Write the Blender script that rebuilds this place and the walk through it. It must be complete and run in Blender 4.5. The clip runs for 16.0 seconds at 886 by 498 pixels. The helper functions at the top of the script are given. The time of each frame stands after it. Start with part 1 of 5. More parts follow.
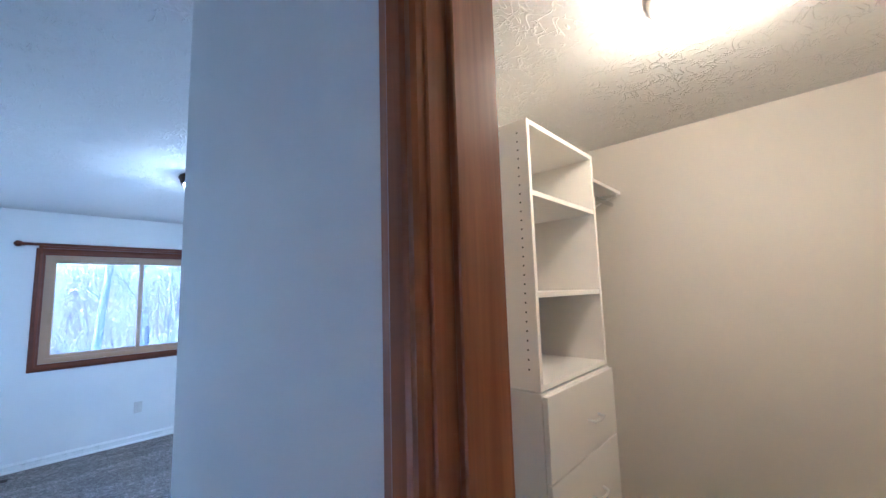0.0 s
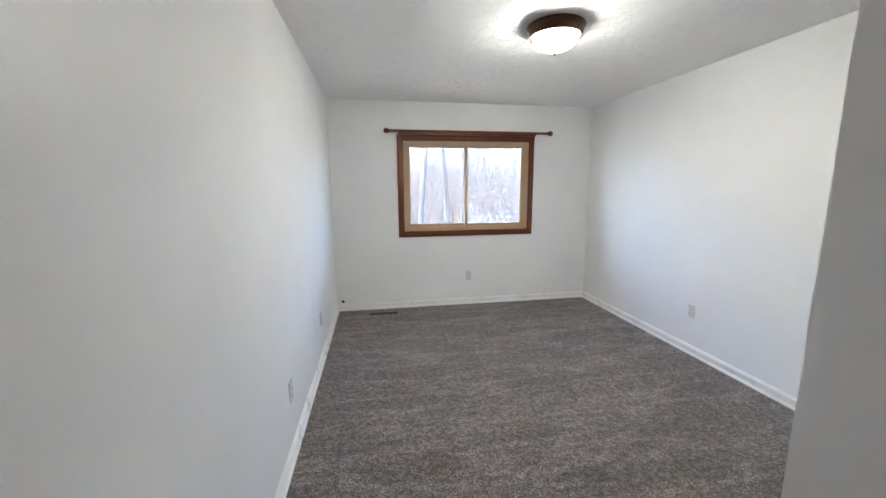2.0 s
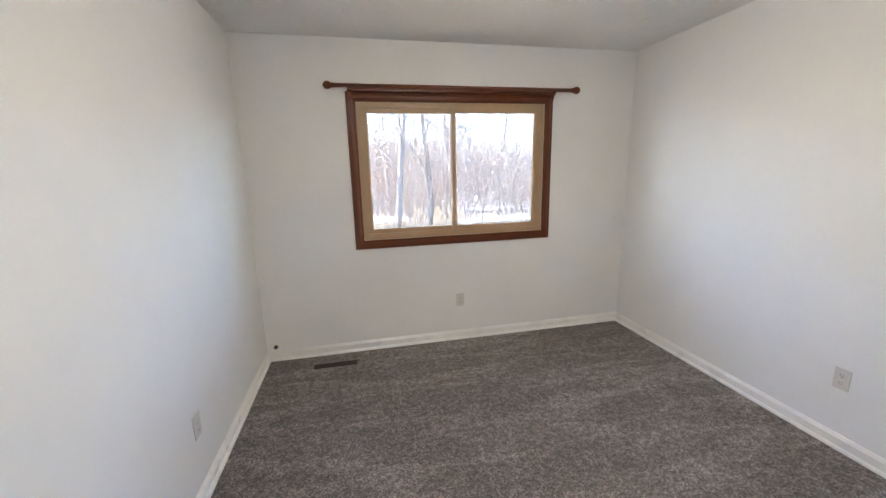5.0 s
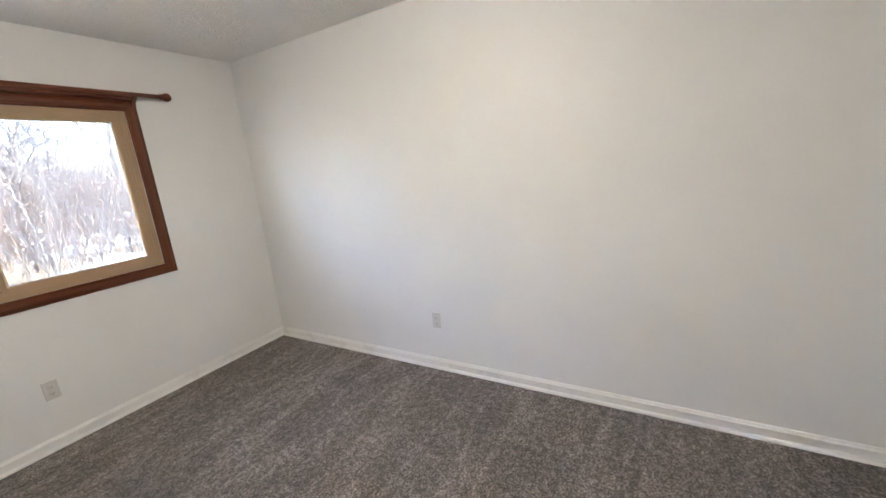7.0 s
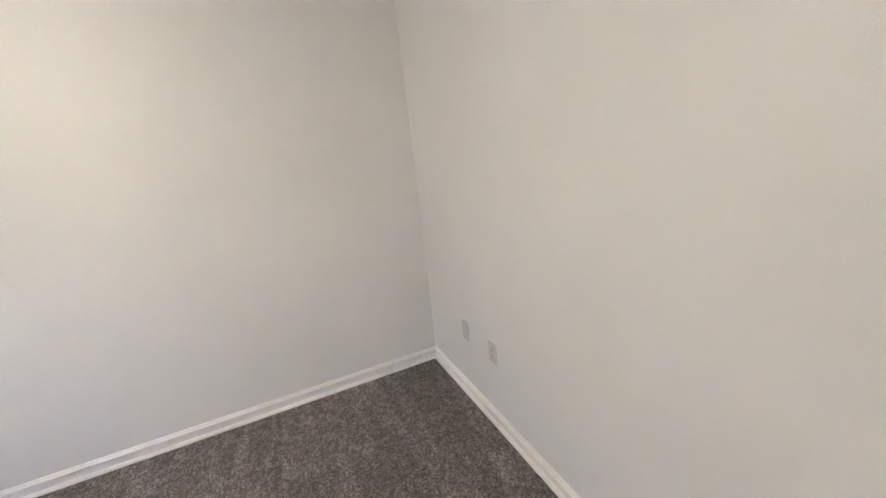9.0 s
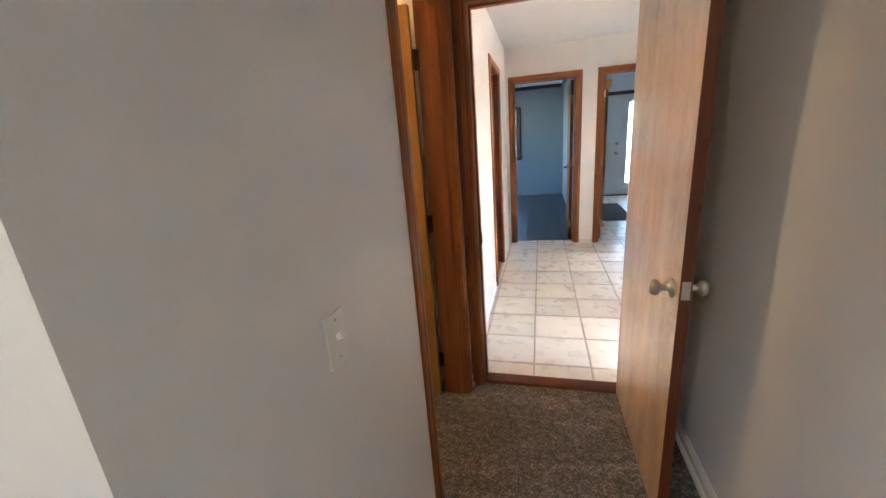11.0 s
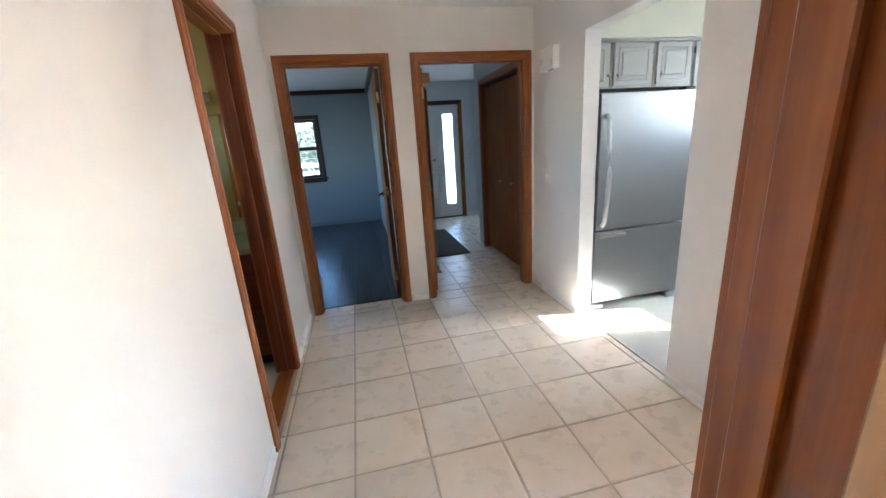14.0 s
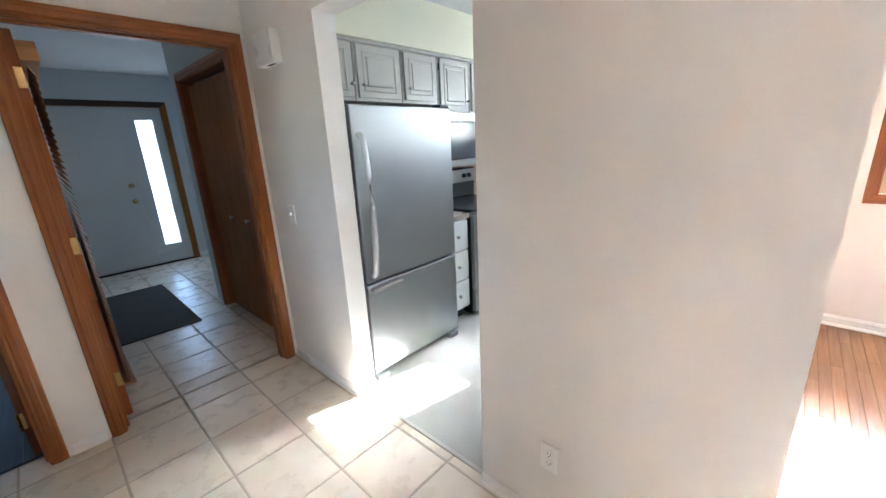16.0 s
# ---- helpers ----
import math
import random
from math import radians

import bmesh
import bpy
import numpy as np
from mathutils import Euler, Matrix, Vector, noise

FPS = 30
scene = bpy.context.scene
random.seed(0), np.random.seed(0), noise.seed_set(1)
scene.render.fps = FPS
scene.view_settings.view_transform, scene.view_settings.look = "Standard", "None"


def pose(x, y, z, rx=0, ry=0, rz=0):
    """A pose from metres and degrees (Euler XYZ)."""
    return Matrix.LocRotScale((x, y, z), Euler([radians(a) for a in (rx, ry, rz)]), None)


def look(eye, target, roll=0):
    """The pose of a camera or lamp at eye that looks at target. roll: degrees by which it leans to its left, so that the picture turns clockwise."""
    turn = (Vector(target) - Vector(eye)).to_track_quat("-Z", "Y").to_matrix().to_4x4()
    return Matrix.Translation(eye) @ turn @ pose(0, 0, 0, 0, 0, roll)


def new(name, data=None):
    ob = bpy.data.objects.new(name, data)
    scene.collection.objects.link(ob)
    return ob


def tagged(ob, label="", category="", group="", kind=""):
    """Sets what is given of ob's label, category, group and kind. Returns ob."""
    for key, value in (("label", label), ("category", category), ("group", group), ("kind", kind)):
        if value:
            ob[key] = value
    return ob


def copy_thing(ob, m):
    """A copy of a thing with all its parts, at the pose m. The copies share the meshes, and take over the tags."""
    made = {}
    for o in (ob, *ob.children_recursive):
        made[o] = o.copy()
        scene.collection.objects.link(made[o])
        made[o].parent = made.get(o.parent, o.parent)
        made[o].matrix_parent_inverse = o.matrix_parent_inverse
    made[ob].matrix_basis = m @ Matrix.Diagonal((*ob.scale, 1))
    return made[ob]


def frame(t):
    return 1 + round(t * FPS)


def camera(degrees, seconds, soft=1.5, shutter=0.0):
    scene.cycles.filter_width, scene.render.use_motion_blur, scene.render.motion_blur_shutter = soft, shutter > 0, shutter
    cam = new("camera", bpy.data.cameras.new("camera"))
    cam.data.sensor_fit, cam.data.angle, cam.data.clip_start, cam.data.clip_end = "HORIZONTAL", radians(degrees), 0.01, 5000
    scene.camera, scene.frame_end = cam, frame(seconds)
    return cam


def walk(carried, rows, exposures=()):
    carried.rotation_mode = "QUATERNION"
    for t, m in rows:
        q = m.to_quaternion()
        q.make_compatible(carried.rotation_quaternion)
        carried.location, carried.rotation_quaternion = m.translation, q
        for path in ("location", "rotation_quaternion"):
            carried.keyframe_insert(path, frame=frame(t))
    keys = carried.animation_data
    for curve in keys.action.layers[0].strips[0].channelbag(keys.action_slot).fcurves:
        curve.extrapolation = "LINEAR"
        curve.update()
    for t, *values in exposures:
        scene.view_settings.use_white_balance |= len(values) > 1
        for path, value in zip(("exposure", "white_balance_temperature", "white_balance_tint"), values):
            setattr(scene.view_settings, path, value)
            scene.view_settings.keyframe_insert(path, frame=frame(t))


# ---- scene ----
cam = camera(99.0, 16.0)
PATH = [
    (0, (0.775, -5.402, 1.535), (2.231, -4.049, 1.752), -1.7),
    (0.2, (0.72, -5.363, 1.532), (1.945, -3.792, 1.704), -1.4),
    (0.5, (0.621, -5.328, 1.508), (1.566, -3.567, 1.591), -1.0),
    (1, (0.535, -5.105, 1.489), (1.169, -3.21, 1.423), -0.3),
    (1.5, (0.493, -4.832, 1.45), (0.939, -2.898, 1.21), -0.2),
    (2, (0.499, -4.522, 1.469), (0.839, -2.578, 1.143), -0.3),
    (2.5, (0.475, -4.252, 1.464), (0.721, -2.3, 1.106), -0.3),
    (3, (0.457, -3.949, 1.486), (0.665, -1.999, 1.088), -0.4),
    (3.2, (0.488, -3.823, 1.479), (0.69, -1.877, 1.063), -0.5),
    (5.3, (0.864, -3.009, 1.499), (1.403, -1.129, 1.077), -1.8),
    (5.5, (0.908, -2.996, 1.499), (1.619, -1.175, 1.076), -2.2),
    (6, (1.001, -3.039, 1.504), (2.1, -1.425, 1.072), -3.2),
    (6.5, (1.042, -3.084, 1.502), (2.461, -1.745, 1.058), -4.3),
    (7, (1.055, -3.123, 1.478), (2.736, -2.135, 1.03), -5.3),
    (7.5, (1.103, -3.194, 1.477), (2.946, -2.604, 0.971), -6.3),
    (8, (1.045, -3.165, 1.445), (2.983, -3.062, 0.952), -5.8),
    (8.5, (1.023, -3.201, 1.464), (2.919, -3.551, 0.93), -5.8),
    (9, (0.974, -3.298, 1.44), (2.737, -4.072, 0.897), -6.0),
    (9.5, (0.912, -3.406, 1.435), (2.424, -4.594, 0.887), -5.7),
    (10, (0.824, -3.551, 1.429), (2.014, -5.062, 0.88), -5.4),
    (10.2, (0.769, -3.609, 1.437), (1.827, -5.216, 0.892), -5.1),
    (12.3, (0.594, -4.712, 1.433), (0.425, -6.622, 0.864), -4.0),
    (12.5, (0.592, -4.841, 1.418), (0.383, -6.749, 0.856), -4.0),
    (13, (0.61, -5.168, 1.401), (0.353, -7.073, 0.851), -4.1),
    (13.5, (0.603, -5.475, 1.4), (0.278, -7.373, 0.859), -4.1),
    (14, (0.507, -5.772, 1.411), (0.115, -7.656, 0.866), -4.0),
    (14.5, (0.449, -6.044, 1.406), (-0.009, -7.914, 0.864), -3.9),
    (15, (0.317, -6.309, 1.417), (-0.25, -8.146, 0.866), -3.7),
    (15.5, (0.098, -6.523, 1.422), (-0.799, -8.227, 0.881), -3.5),
    (16, (-0.03, -6.542, 1.456), (-1.428, -7.863, 0.907), -2.8),
]
walk(cam, [(t, look(eye, target, roll)) for t, eye, target, roll in PATH],
     [(0.0, 5.9, 3600, 6), (0.5, 5.9, 3950, 5), (1.0, 5.8, 4500, 4), (1.5, 5.75, 4950, 6), (2.0, 5.8, 5050, 6), (3.0, 5.75, 5300, 7), (6.0, 5.6, 5500, 9), (7.5, 5.75, 5550, 9), (9.0, 5.75, 5650, 10), (10.2, 5.9, 5650, 10), (12.5, 5.85, 5200, 6), (13.0, 5.7, 5250, 6), (13.5, 5.45, 5350, 7), (14.0, 5.28, 5450, 8), (14.5, 5.24, 5450, 8), (15.0, 5.4, 5550, 8), (15.5, 5.35, 5500, 7), (16.0, 5.2, 5450, 8)])

# ---- world, sun, daylight and added fill lamps ----
world = bpy.data.worlds.new("world")
scene.world = world
world.use_nodes = True
wt = world.node_tree
sky = wt.nodes.new("ShaderNodeTexSky")
sky.sky_type, sky.sun_disc = 'NISHITA', False
sky.sun_elevation, sky.sun_rotation = radians(32.5), radians(282.7)
sky.dust_density, sky.ozone_density = 0.5, 1.0
wt.nodes["Background"].inputs[1].default_value = 0.09
wt.links.new(sky.outputs[0], wt.nodes["Background"].inputs[0])
sun = new("sun", bpy.data.lights.new("sun", 'SUN'))
sun.data.energy, sun.data.angle, sun.data.color = 3.3, radians(0.6), (1.0, 0.93, 0.82)
sun.matrix_world = look((-9.75, 2.2, 6.37), (0, 0, 0))


def opening_lamp(name, w, h, power, m, colour=(0.86, 0.93, 1.0)):
    """Area lamp that stands in for daylight, at a window or an added opening."""
    lamp = new(name, bpy.data.lights.new(name, 'AREA'))
    lamp.data.shape, lamp.data.size, lamp.data.size_y = 'RECTANGLE', w, h
    lamp.data.energy, lamp.data.color = power, colour
    lamp.matrix_world = m
    return lamp


opening_lamp("dining_daylight", 1.5, 1.0, 0.12, look((-3.9, -5.3, 1.5), (-1.0, -5.3, 1.3)), (0.78, 0.89, 1.0))
opening_lamp("kitchen_daylight", 0.4, 0.55, 0.40, look((-3.9, -7.503, 1.76), (-1.0, -8.0, 1.0)), (0.9, 0.95, 1.0))
# Added fill for the blue room, behind a made opening in its east wall.
opening_lamp("blue_room_fill", 1.2, 1.0, 0.11, look((4.0, -11.6, 1.5), (1.0, -11.6, 1.2)))
# Extra bathroom lamp with no known window, lifting its dim interior.
opening_lamp("bathroom_fill", 0.6, 0.6, 0.085, look((3.01, -7.6, 1.7), (1.5, -7.8, 1.3)), (1.0, 0.95, 0.82))
opening_lamp("sidelight_daylight", 0.18, 1.6, 0.13, look((-1.2, -12.845, 1.07), (-1.2, -11.0, 1.07)))

# ---- materials ----
def mat(name, colour=(0.8, 0.8, 0.8), rough=0.5, metal=0.0, spec=0.5):
    m = bpy.data.materials.new(name)
    m.use_nodes = True
    b = m.node_tree.nodes["Principled BSDF"]
    b.inputs["Base Color"].default_value = (*colour, 1)
    b.inputs["Roughness"].default_value = rough
    b.inputs["Metallic"].default_value = metal
    b.inputs["Specular IOR Level"].default_value = spec
    return m


class Nodes:
    """Short hand for the nodes of one material."""
    def __init__(self, m):
        self.t = m.node_tree
        self.b = self.t.nodes["Principled BSDF"]
        self.co = self.t.nodes.new("ShaderNodeTexCoord").outputs["Object"]

    def mapped(self, scale, rot=(0, 0, 0)):
        n = self.t.nodes.new("ShaderNodeMapping")
        n.inputs["Scale"].default_value = scale
        n.inputs["Rotation"].default_value = rot
        self.t.links.new(self.co, n.inputs[0])
        return n.outputs[0]

    def noise(self, scale, detail=4.0, rough=0.55, vec=None, distort=0.0):
        n = self.t.nodes.new("ShaderNodeTexNoise")
        n.inputs["Scale"].default_value, n.inputs["Detail"].default_value = scale, detail
        n.inputs["Roughness"].default_value, n.inputs["Distortion"].default_value = rough, distort
        self.t.links.new(vec or self.co, n.inputs["Vector"])
        return n.outputs[0]

    def ramp(self, fac, stops):
        n = self.t.nodes.new("ShaderNodeValToRGB")
        e = n.color_ramp.elements
        while len(e) < len(stops):
            e.new(0.5)
        for el, (p, c) in zip(e, stops):
            el.position, el.color = p, (*c, 1) if len(c) == 3 else c
        self.t.links.new(fac, n.inputs[0])
        return n.outputs[0]

    def mix(self, fac, a, b, kind='MIX'):
        n = self.t.nodes.new("ShaderNodeMix")
        n.data_type, n.blend_type = 'RGBA', kind
        for i, v in ((0, fac), (6, a), (7, b)):
            if isinstance(v, (int, float)):
                n.inputs[i].default_value = v
            elif isinstance(v, tuple):
                n.inputs[i].default_value = (*v, 1)
            else:
                self.t.links.new(v, n.inputs[i])
        return n.outputs[2]

    def maths(self, op, a, b=0.0):
        n = self.t.nodes.new("ShaderNodeMath")
        n.operation = op
        for i, v in ((0, a), (1, b)):
            if isinstance(v, (int, float)):
                n.inputs[i].default_value = v
            else:
                self.t.links.new(v, n.inputs[i])
        return n.outputs[0]

    def random(self):
        return self.t.nodes.new("ShaderNodeObjectInfo").outputs["Random"]

    def bump(self, height, strength, distance):
        n = self.t.nodes.new("ShaderNodeBump")
        n.inputs["Strength"].default_value, n.inputs["Distance"].default_value = strength, distance
        self.t.links.new(height, n.inputs["Height"])
        self.t.links.new(n.outputs[0], self.b.inputs["Normal"])

    def to(self, socket, out):
        self.t.links.new(out, self.b.inputs[socket])


def paint(name, colour, rough=0.55, peel=0.12):
    """Rolled wall paint with faint roller texture and slight scuffs."""
    m = mat(name, colour, rough)
    n = Nodes(m)
    soft = n.noise(1.3, 3)
    dark = tuple(c * 0.94 for c in colour)
    n.to("Base Color", n.mix(n.ramp(soft, [(0.35, (0, 0, 0)), (0.75, (1, 1, 1))]), dark, colour))
    n.to("Roughness", n.ramp(n.noise(6, 3), [(0.3, (rough - 0.06,) * 3), (0.7, (rough + 0.06,) * 3)]))
    n.bump(n.noise(170, 3), peel, 0.004)
    return m


def textured_ceiling(name, colour):
    """Hand-trowelled ceiling with short raised swipes."""
    m = mat(name, colour, 0.8)
    n = Nodes(m)
    def swipes(scale, rot, width):
        field = n.noise(1.0, 2, 0.45, n.mapped(scale, (0, 0, rot)), 1.4)
        band = n.maths('ABSOLUTE', n.maths('SUBTRACT', field, 0.5))
        return n.ramp(band, [(0.0, (1, 1, 1)), (width, (0, 0, 0))])
    patch = n.ramp(n.noise(7.0, 2), [(0.44, (0, 0, 0)), (0.60, (1, 1, 1))])
    other = n.ramp(n.noise(9.0, 2, vec=n.mapped((1, 1, 1), (0, 0, 1.1))), [(0.46, (0, 0, 0)), (0.6, (1, 1, 1))])
    h = n.maths('MAXIMUM', n.maths('MULTIPLY', swipes((9, 17, 9), 0.6, 0.045), patch), n.maths('MULTIPLY', swipes((15, 8, 9), -0.5, 0.04), other))
    h = n.maths('ADD', h, n.maths('MULTIPLY', n.noise(60, 3), 0.25))
    n.bump(h, 0.75, 0.006)
    n.to("Base Color", n.mix(n.noise(0.9, 3), tuple(c * 0.95 for c in colour), colour))
    return m


def wood(name, light, dark, axis='z', rough=0.32, fine=1.0, figure=0.0):
    """Stained wood with the grain along one axis."""
    m = mat(name, light, rough)
    n = Nodes(m)
    k = {'x': (1.6, 42, 42), 'y': (42, 1.6, 42), 'z': (42, 42, 1.6)}[axis]
    k = tuple(v * fine * (3 if figure and v < 2 else 1) for v in k)
    grain = n.noise(1.0, 6, 0.65, n.mapped(k), 0.35)
    wide = n.noise(1.0, 4, 0.6, n.mapped(tuple(v * 0.22 for v in k)), 0.8)
    c = n.mix(n.ramp(grain, [(0.32, (0, 0, 0)), (0.68, (1, 1, 1))]), dark, light)
    c = n.mix(n.maths('MULTIPLY', n.ramp(wide, [(0.4, (0, 0, 0)), (0.7, (1, 1, 1))]), 0.5), c, dark)
    if figure:
        cloud = n.noise(1.0, 4, 0.6, n.mapped((5.5, 5.5, 1.3)), 1.6)
        c = n.mix(n.maths('MULTIPLY', n.ramp(cloud, [(0.40, (0, 0, 0)), (0.72, (1, 1, 1))]), figure), c, tuple(v * 0.66 for v in dark))
        flame = n.noise(1.0, 5, 0.62, n.mapped((9, 9, 6)), 2.8)
        c = n.mix(n.maths('MULTIPLY', n.ramp(flame, [(0.50, (0, 0, 0)), (0.60, (1, 1, 1)), (0.72, (0.2,) * 3)]), figure * 0.35), c, tuple(v * 1.12 for v in light))
    n.to("Base Color", c)
    n.to("Roughness", n.ramp(grain, [(0.2, (rough + 0.1,) * 3), (0.8, (rough - 0.04,) * 3)]))
    n.bump(grain, 0.08, 0.002)
    return m


def carpet_material():
    """Twisted cut pile in mixed grey-brown yarns, with vacuum strokes and footmarks in the lie of the pile."""
    m = mat("carpet_pile", (0.13, 0.115, 0.105), 0.95, spec=0.1)
    n = Nodes(m)
    yarn = n.noise(92, 4, 0.8)
    tuft = n.noise(30, 3, 0.65)
    c = n.mix(n.ramp(yarn, [(0.40, (0, 0, 0)), (0.60, (1, 1, 1))]), (0.044, 0.038, 0.034), (0.48, 0.425, 0.385))
    c = n.mix(n.ramp(tuft, [(0.38, (0.75,) * 3), (0.58, (0,) * 3)]), c, (0.085, 0.075, 0.069))
    edge = n.noise(1.0, 3, 0.5, n.mapped((0.55, 4.0, 1), (0, 0, 0.10)), 0.35)
    stroke = n.ramp(edge, [(0.45, (0.1,) * 3), (0.495, (1, 1, 1)), (0.535, (0.35,) * 3), (0.62, (0.15,) * 3)])
    wear = n.noise(1.7, 3, 0.6, distort=0.9)
    foot = n.noise(5.5, 4, 0.65, distort=1.2)
    c = n.mix(1.0, c, n.mix(stroke, (0.86, 0.86, 0.855), (1.32, 1.315, 1.31)), 'MULTIPLY')
    c = n.mix(1.0, c, n.mix(n.ramp(wear, [(0.38, (0, 0, 0)), (0.62, (1, 1, 1))]), (0.93, 0.93, 0.93), (1.06, 1.06, 1.06)), 'MULTIPLY')
    c = n.mix(1.0, c, n.mix(n.ramp(foot, [(0.45, (0, 0, 0)), (0.58, (1, 1, 1))]), (0.88, 0.88, 0.88), (1.12, 1.12, 1.12)), 'MULTIPLY')
    n.to("Base Color", c)
    n.bump(n.maths('ADD', yarn, n.maths('MULTIPLY', tuft, 1.6)), 1.0, 0.014)
    n.b.inputs["Sheen Weight"].default_value = 0.2
    return m


def tile_material():
    m = mat("ceramic_tile", (0.62, 0.56, 0.48), 0.28)
    n = Nodes(m)
    n.co = n.t.nodes.new("ShaderNodeNewGeometry").outputs["Position"]
    cloud = n.noise(7, 3, 0.5)
    c = n.mix(n.ramp(cloud, [(0.35, (0, 0, 0)), (0.68, (1, 1, 1))]), (0.765, 0.69, 0.578), (0.802, 0.738, 0.635))
    pick = n.random()
    c = n.mix(1.0, c, n.ramp(pick, [(0.0, (0.92, 0.90, 0.87)), (0.5, (1, 1, 1)), (1.0, (1.04, 1.0, 0.96))]), 'MULTIPLY')
    n.to("Base Color", c)
    n.to("Roughness", n.ramp(n.noise(9, 4), [(0.3, (0.22,) * 3), (0.7, (0.4,) * 3)]))
    n.bump(n.noise(22, 4), 0.02, 0.003)
    return m


def plank_material(name, light, dark, axis, rough):
    m = mat(name, light, rough)
    n = Nodes(m)
    n.co = n.t.nodes.new("ShaderNodeNewGeometry").outputs["Position"]
    pick = n.random()
    k = (2.2, 48, 1) if axis == 'x' else (48, 2.2, 1)
    grain = n.noise(1.0, 6, 0.65, n.mapped(k), 0.5)
    c = n.mix(n.ramp(grain, [(0.3, (0, 0, 0)), (0.7, (1, 1, 1))]), dark, light)
    c = n.mix(1.0, c, n.ramp(pick, [(0, (0.86, 0.85, 0.84)), (1, (1.12, 1.12, 1.12))]), 'MULTIPLY')
    n.to("Base Color", c)
    n.bump(grain, 0.05, 0.002)
    return m


def brushed_steel():
    m = mat("brushed_steel", (0.40, 0.40, 0.395), 0.36, 1.0)
    n = Nodes(m)
    line = n.noise(1.0, 4, 0.6, n.mapped((6, 6, 900)))
    n.to("Roughness", n.ramp(line, [(0.3, (0.33,) * 3), (0.7, (0.37,) * 3)]))
    n.to("Base Color", n.mix(n.noise(2.2, 3), (0.36, 0.365, 0.365), (0.43, 0.435, 0.435)))
    n.b.inputs["Anisotropic"].default_value = 0.65
    return m


def glow(name, colour, strength):
    m = bpy.data.materials.new(name)
    m.use_nodes = True
    b = m.node_tree.nodes["Principled BSDF"]
    b.inputs["Base Color"].default_value = (0.85, 0.82, 0.76, 1)
    b.inputs["Roughness"].default_value = 0.25
    b.inputs["Emission Color"].default_value = (*colour, 1)
    b.inputs["Emission Strength"].default_value = strength
    return m


def glass(name, rough=0.0, tint=(1, 1, 1)):
    m = mat(name, tint, rough)
    b = m.node_tree.nodes["Principled BSDF"]
    b.inputs["Transmission Weight"].default_value = 1.0
    b.inputs["IOR"].default_value = 1.06 if rough == 0 else 1.2
    return m


M_WALL = paint("bedroom_wall_paint", (0.845, 0.85, 0.845), 0.43)
M_HALL = paint("hall_wall_paint", (0.83, 0.805, 0.765), 0.36)
# White closet walls, with the warm lamp's cream put into the colour.
M_CLOSET = paint("lamplit_closet_wall_paint", (0.78, 0.74, 0.66))
M_KITCHEN = paint("kitchen_wall_paint", (0.82, 0.79, 0.60))
M_BATH = paint("bathroom_wall_paint", (0.50, 0.40, 0.15))
M_BLUE = paint("blue_grey_wall_paint", (0.255, 0.29, 0.305))
M_ENTRY = paint("entry_wall_paint", (0.68, 0.71, 0.72))
M_CEIL = textured_ceiling("ceiling_texture", (0.87, 0.865, 0.85))
M_TRIM = paint("white_trim_paint", (0.88, 0.875, 0.855), 0.3, 0.03)
M_OAKZ = wood("stained_casing_upright", (0.37, 0.126, 0.027), (0.205, 0.058, 0.011), 'z')
M_OAKX = wood("stained_casing_along_x", (0.37, 0.126, 0.027), (0.205, 0.058, 0.011), 'x')
M_OAKY = wood("stained_casing_along_y", (0.37, 0.126, 0.027), (0.205, 0.058, 0.011), 'y')
M_WINX = wood("dark_window_wood_x", (0.18, 0.046, 0.012), (0.08, 0.019, 0.005), 'x')
M_WINZ = wood("dark_window_wood_z", (0.18, 0.046, 0.012), (0.08, 0.019, 0.005), 'z')
# One birch twice: paled for the hall's sheen, and warmed by closet lamplight.
M_BIRCH = wood("varnished_birch_door", (0.72, 0.485, 0.25), (0.60, 0.365, 0.16), 'z', 0.34, 0.35, 0.8)
M_LAMPBIRCH = wood("lamplit_birch_door", (0.52, 0.27, 0.055), (0.38, 0.175, 0.032), 'z', 0.3, 0.35, 0.6)
for m in (M_BIRCH, M_LAMPBIRCH):
    m.node_tree.nodes["Principled BSDF"].inputs["Coat Weight"].default_value = 1.0
    m.node_tree.nodes["Principled BSDF"].inputs["Coat Roughness"].default_value = 0.24
M_DARKDOOR = wood("dark_stained_door", (0.35, 0.145, 0.026), (0.23, 0.08, 0.012), 'z', 0.48, 0.5, 0.3)
M_DARKDOOR.node_tree.nodes["Principled BSDF"].inputs["Specular IOR Level"].default_value = 0.2
M_DARKWOOD = wood("dark_crown_wood", (0.045, 0.022, 0.014), (0.022, 0.011, 0.008), 'x')
M_CHERRY = wood("cherry_vanity_wood", (0.20, 0.05, 0.018), (0.10, 0.024, 0.01), 'x')
M_CARPET = carpet_material()
M_TILE = tile_material()
M_GROUT = paint("tile_grout", (0.55, 0.47, 0.38), 0.9, 0.4)
M_DARKPLANK = plank_material("dark_laminate", (0.075, 0.078, 0.085), (0.03, 0.031, 0.035), 'y', 0.3)
M_OAKPLANK = plank_material("oak_floorboards", (0.35, 0.18, 0.085), (0.26, 0.12, 0.05), 'x', 0.25)
M_VINYL = paint("kitchen_sheet_vinyl", (0.42, 0.41, 0.375), 0.55, 0.1)
M_VINYL.node_tree.nodes["Principled BSDF"].inputs["Specular IOR Level"].default_value = 0.3
M_TAN = mat("tan_vinyl_frame", (0.42, 0.30, 0.175), 0.4)
M_GLASS = glass("window_glass")
